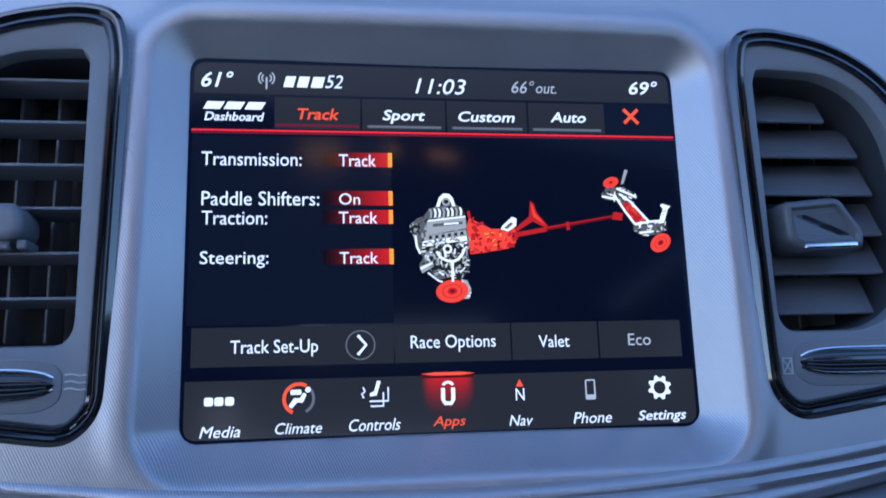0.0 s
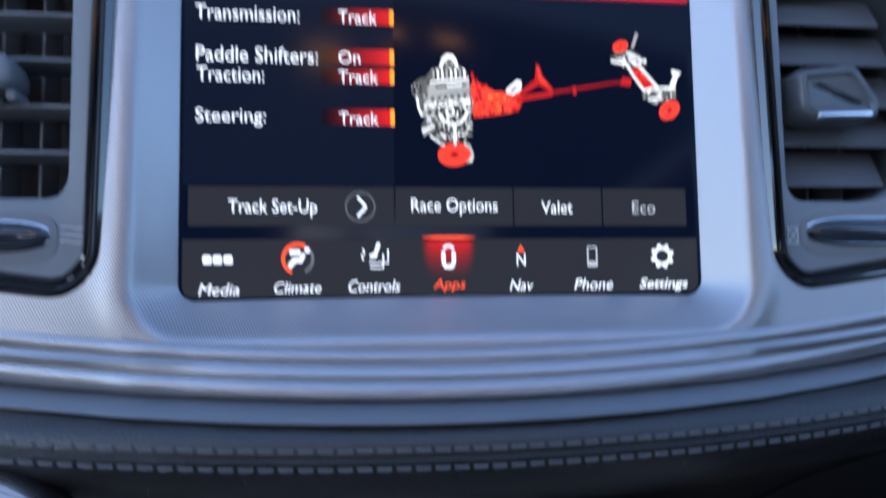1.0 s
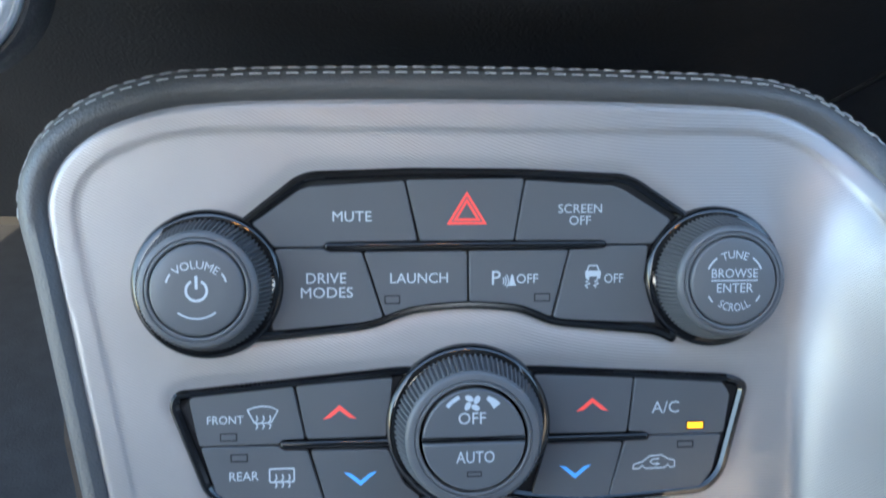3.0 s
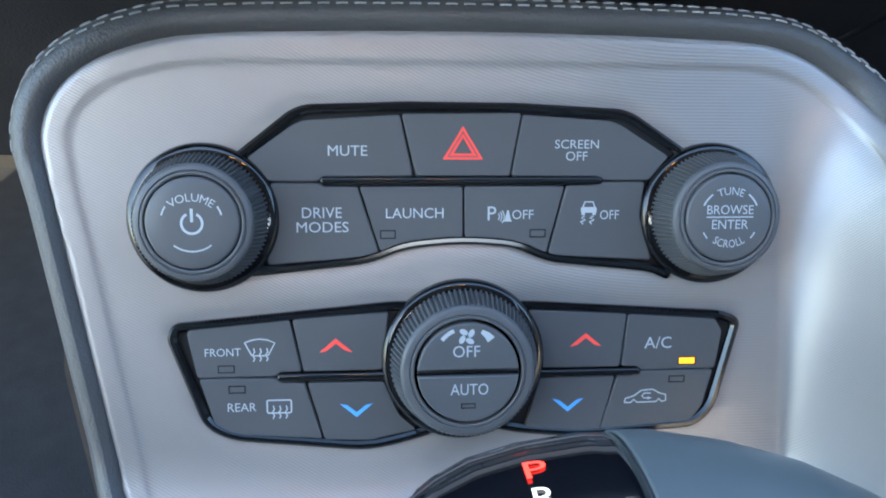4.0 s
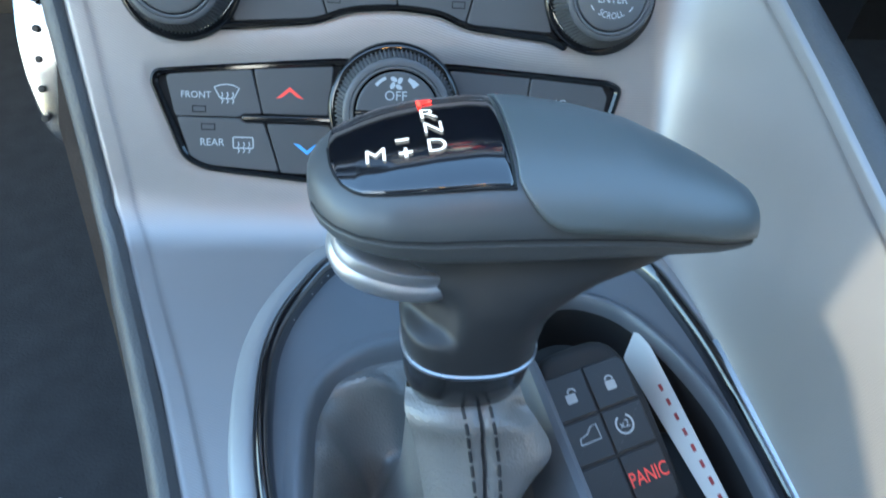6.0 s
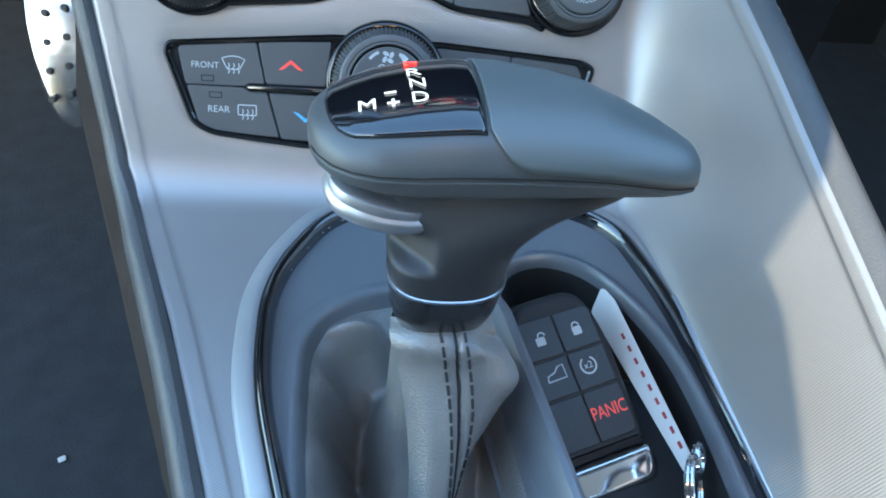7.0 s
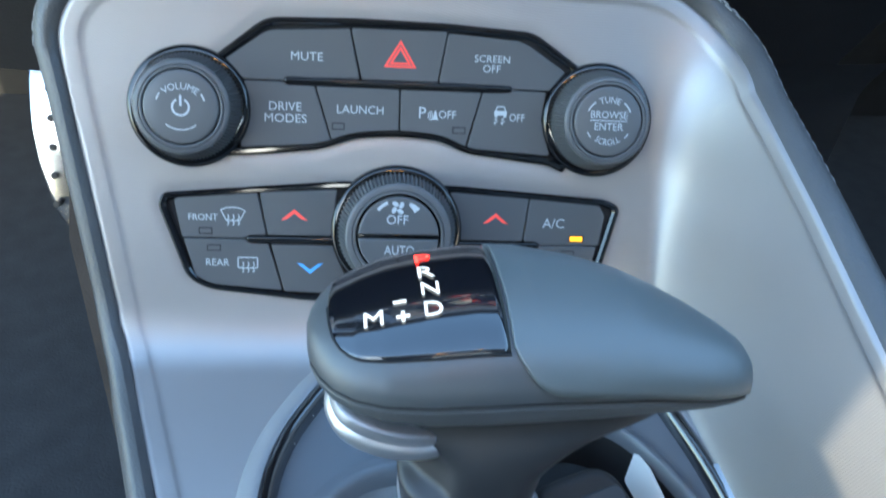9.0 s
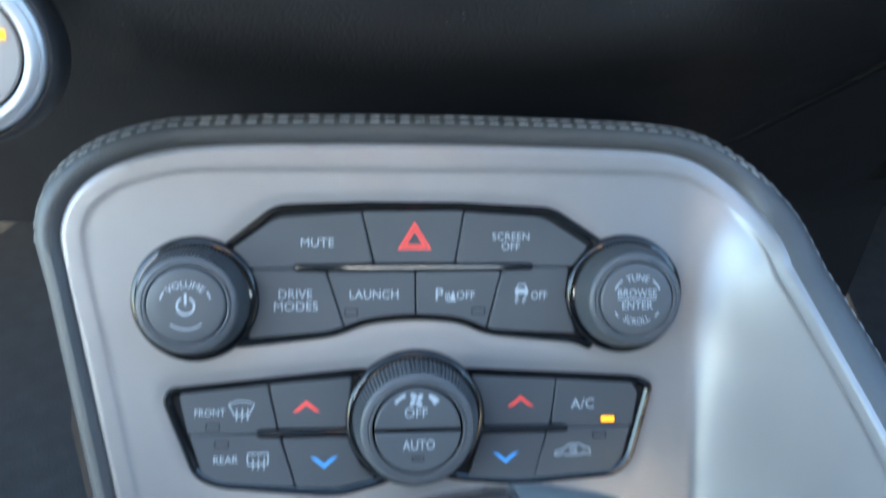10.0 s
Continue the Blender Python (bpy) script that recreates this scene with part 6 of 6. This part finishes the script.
# leather boot: a front column with a double stitched seam over a sunken, pleated skirt
def skirt_point(a, h):
    """a: angle (0 = passenger side, -pi/2 = towards the seats); h: 0 under the collar, 1 at the base frame."""
    c, s = math.cos(a), math.sin(a)
    r0 = 14.0 / max(0.75, (abs(c) ** 3 + abs(s) ** 3) ** (1 / 3))
    r1 = min(radius_to(BOOT, 0, 95, a), 80) - 1.0
    drive = max(0.0, -c)
    k = h ** (1.15 + 0.5 * max(0, s))
    r = r0 + (r1 - r0) * k
    fore = max(0.0, -s)
    z = 488 - 90 * (h ** (0.38 - 0.12 * drive - 0.14 * fore)) + 44 * ease((h - 0.35) / 0.65)
    pleat = math.sin(9.0 * a + 2.0 * h + 0.7 * math.sin(3 * a)) + 0.5 * math.sin(17 * a - 3.0 * h + 1.0)
    z += 2.4 * pleat * math.sin(math.pi * h) * (0.3 + drive)
    z -= 3.0 * math.exp(-(((r * c + 29) / 8) ** 2 + ((95 + r * s - 121) / 7) ** 2))
    z += 6.0 * math.exp(-(((r * c + 22) / 10) ** 2 + ((95 + r * s - 131) / 3.2) ** 2))
    z -= 24.0 * math.exp(-((r * c + 21) / 5.5) ** 2) * ease((118 - 95 - r * s) / 20)
    return Vector((r * c, 95 + r * s, z))


COL_L = [(-5, -15.2), (0, -16.0), (8, -13.8), (19, -11.6), (30, -10), (46, -9), (64, -9)]
COL_R = [(-5, 16.2), (0, 17.6), (6, 21.5), (11, 24.4), (16, 25.0), (24, 19.6), (36, 12.4), (47, 7.5), (64, 4)]
COL_L, COL_R = [[(p.x, p.y) for p in spline([(v, x, 0) for v, x in table], 6)] for table in (COL_L, COL_R)]
COL_O, COL_V, COL_N = Vector((0, 84, 492)), Vector((0, -0.56, -0.83)), Vector((0, -0.83, 0.56))


def column_point(x, v, lift=0.0):
    """A point of the boot's front strip, v down its length."""
    x0, x1 = lerp(v, COL_L), lerp(v, COL_R)
    u = 2 * (x - x0) / (x1 - x0) - 1
    h = -8.0 * abs(u) ** 2.6 + 1.8 * math.exp(-((v - 3) / 4.0) ** 2) - 3.0 * math.exp(-((v + 5) / 2.5) ** 2)
    h += 0.3 * math.sin(0.21 * v - 0.4 * x + 1) * abs(u)
    h -= 4.5 * math.exp(-(((x - 14.5 - 0.8 * v) / 3.6) ** 2 + ((v - 1.0) / 3.0) ** 2))
    h -= 0.8 * math.exp(-((x - lerp(v, SEAM_X)) / 0.8) ** 2) - 0.7 * math.exp(-((abs(x - lerp(v, SEAM_X)) - 2.6) / 1.8) ** 2)
    return COL_O + COL_V * v + COL_N * (h + lift) + Vector((x, 0, 0))


SEAM_X = [(-5, 3.0), (0, 3.4), (16, 5.0), (30, 5.5), (47, 5.0), (64, 4.4)]
bm = bmesh.new()
NA, NH = 144, 40
loops(bm, [[skirt_point(2 * math.pi * k / NA, h / NH) for k in range(NA)] for h in range(NH + 1)])
strip = []
for v in np.linspace(-5, 62, 90):
    x0, x1 = lerp(v, COL_L), lerp(v, COL_R)
    row = [column_point(x0 + (x1 - x0) * (0.5 - 0.5 * math.cos(math.pi * k / 44)), v) for k in range(45)]
    inner_l, inner_r = row[0] + COL_N * -14 + Vector((4, 0, 0)), row[-1] + COL_N * -14 + Vector((-4, 0, 0))
    strip.append([inner_l, row[0] + COL_N * -5 + Vector((0.6, 0, 0))] + row + [row[-1] + COL_N * -5 + Vector((-0.6, 0, 0)), inner_r])
loops(bm, strip, close=False)
part("boot", bm, LEATHER_SOFT, shifter, "creased black leather boot")
ST_A = [(-5, -2.2), (-2, -1.5), (12, 0.8), (23, 2.3), (36, 3.0), (48, 3.0), (62, 2.6)]
ST_B = [(-5, 5.6), (-1, 6.0), (12, 8.3), (23, 9.2), (36, 8.4), (47, 6.9), (62, 5.8)]
for table in (ST_A, ST_B):
    path = [column_point(lerp(v, table), v, 0.15) for v in np.linspace(-3, 60, 60)]
    tagged(part("stitching", stitches(path, [COL_N] * len(path), 4.3, 2.9, 0.48), THREAD_DARK, shifter), kind="stuff")
part("seam_cord", tube([column_point(lerp(v, SEAM_X) - 0.4, v, 0.2) for v in np.linspace(-3, 60, 60)], 0.5, 6), RUBBER, shifter)

# ---- key fob, ring and paper tag in the tray ----
fob = thing("key_fob", pose(0.0556, 0.1039, 0.4407, 26, -4.5, 16.5) @ Matrix.Scale(0.94, 4), "black car key fob with grey buttons lying in the tray", "key fob")
shape = rounded([(-19.5, -29), (19.5, -29), (20.5, 18), (15, 37), (-15, 37), (-20.5, 18)], [3, 3, 12, 14, 14, 12], 5)
part("case", slab(shape, -8, 6.4, 3.2), RUBBER, fob, "black plastic case")
for row, (y0, y1) in enumerate(((12.6, 28.5), (-3.4, 11.6), (-24.0, -4.4))):
    for x0, x1 in ((-16.5, -0.3), (0.3, 16.5)):
        o = rounded(rect(x0, x1, y0, y1), [0.5, 0.5, 3.5, 0.5] if row == 0 and x0 > 0 else [0.5, 3, 0.5, 0.5] if row == 2 and x0 > 0 else 0.5, 3)
        part("button", slab(o, 5, 7.0, 0.4), FOB_KEY, fob)
letters("lettering", "PANIC", 0.9, 15.9, -15.8, -10.8, 7.06, PRINT_RED, fob)


def padlock(cx, cy, open_):
    part("lock_symbol", slab(rounded(rect(cx - 2.0, cx + 2.0, cy - 2.6, cy + 0.8), 0.6, 3), 6.9, 7.1, 0.05), PRINT, fob, smooth=False)
    part("lock_symbol", band(arc(cx + (0.9 if open_ else 0), cy + 1.0, 1.5, 0, 180, 10), 0.6, 6.95, 7.1), PRINT, fob, smooth=False)


padlock(8.2, 20.4, False)
padlock(-8.0, 20.4, True)
part("start_symbol", band(arc(7.2, 5.2, 3.3, 120, 420, 20), 0.7, 6.95, 7.1), PRINT, fob, smooth=False)
letters("lettering", "x2", 5.2, 9.0, 4.0, 6.6, 7.06, PRINT, fob)
part("trunk_symbol", band([(-11, 3.4), (-10.6, 5.6), (-7.5, 6.4), (-5.5, 8.4), (-3.2, 8.8), (-3.0, 3.6), (-11, 3.4)], 0.5, 6.95, 7.1), PRINT, fob, smooth=False)
part("chrome_end", slab(rounded([(-15, -44), (17, -44), (21, -38), (20.3, -29.3), (-18.5, -29.3), (-19, -37)], [6, 6, 5, 2, 2, 5], 5), -7, 6.2, 3.4), CHROME, fob, "chrome end cap")
ringo = thing("key_ring", pose(0.0840, 0.0560, 0.4500, 62, 10, 60), "small bright split key ring on the fob", "key ring")
part("loop", tube([(10 * math.cos(a), 10 * math.sin(a), 0.8 * math.sin(a / 2)) for a in np.linspace(0, 4 * math.pi, 72)], 0.9, 8), CHROME, ringo)
part("link", tube([(12.5 + 5 * math.cos(a), 5 * math.sin(a), 0) for a in np.linspace(0, 2 * math.pi, 26)], 1.6, 8), CHROME, ringo)
tag_ = thing("paper_tag", pose(0.0825, 0.1070, 0.4440, 0, -52, 7.5), "white paper key tag with red print standing beside the fob", "tag")
part("card", slab(rounded([(-2.2, -42), (2.6, -42), (5.0, 34), (3.0, 43), (-6.5, 36)], 1.5, 3), -0.4, 0.4, 0.15), PAPER, tag_)
for k in range(9):
    part("print_bar", plate([Vector(p) for p in rect(0.5, 1.7, -34 + 6.2 * k, -31.2 + 6.2 * k)], 0.4, 0.46), PRINT_TAG, tag_, smooth=False)

# ---- overhead map lights behind the eye ----
lamp = thing("map_light", pose(0, -0.30, 1.27), "pair of small warm overhead map lights under the headliner", "lamp")
part("housing", slab(rounded(rect(-95, 95, -35, 35), 18), -16, 0, 3), HEADLINER, lamp)
for sx in (-55, 55):
    part("lens", slab(rounded(rect(sx - 24, sx + 24, -12, 12), 6), -19, -15, 1), material("map_lens", (0.8, 0.5, 0.2), 0.3, 0, blotch=0, emit=(1, 0.42, 0.1), strength=8), lamp, "warm lit lens")

scrap = thing("paper_scrap", pose(-0.203, 0.2297, 0.2008, 0, 0, 25), "small white paper scrap lying on the carpet", "litter")
part("scrap", slab(rounded(rect(-2.4, 2.6, -1.8, 2.0), 1.2, 3), 0, 1.0, 0.3), PAPER, scrap)
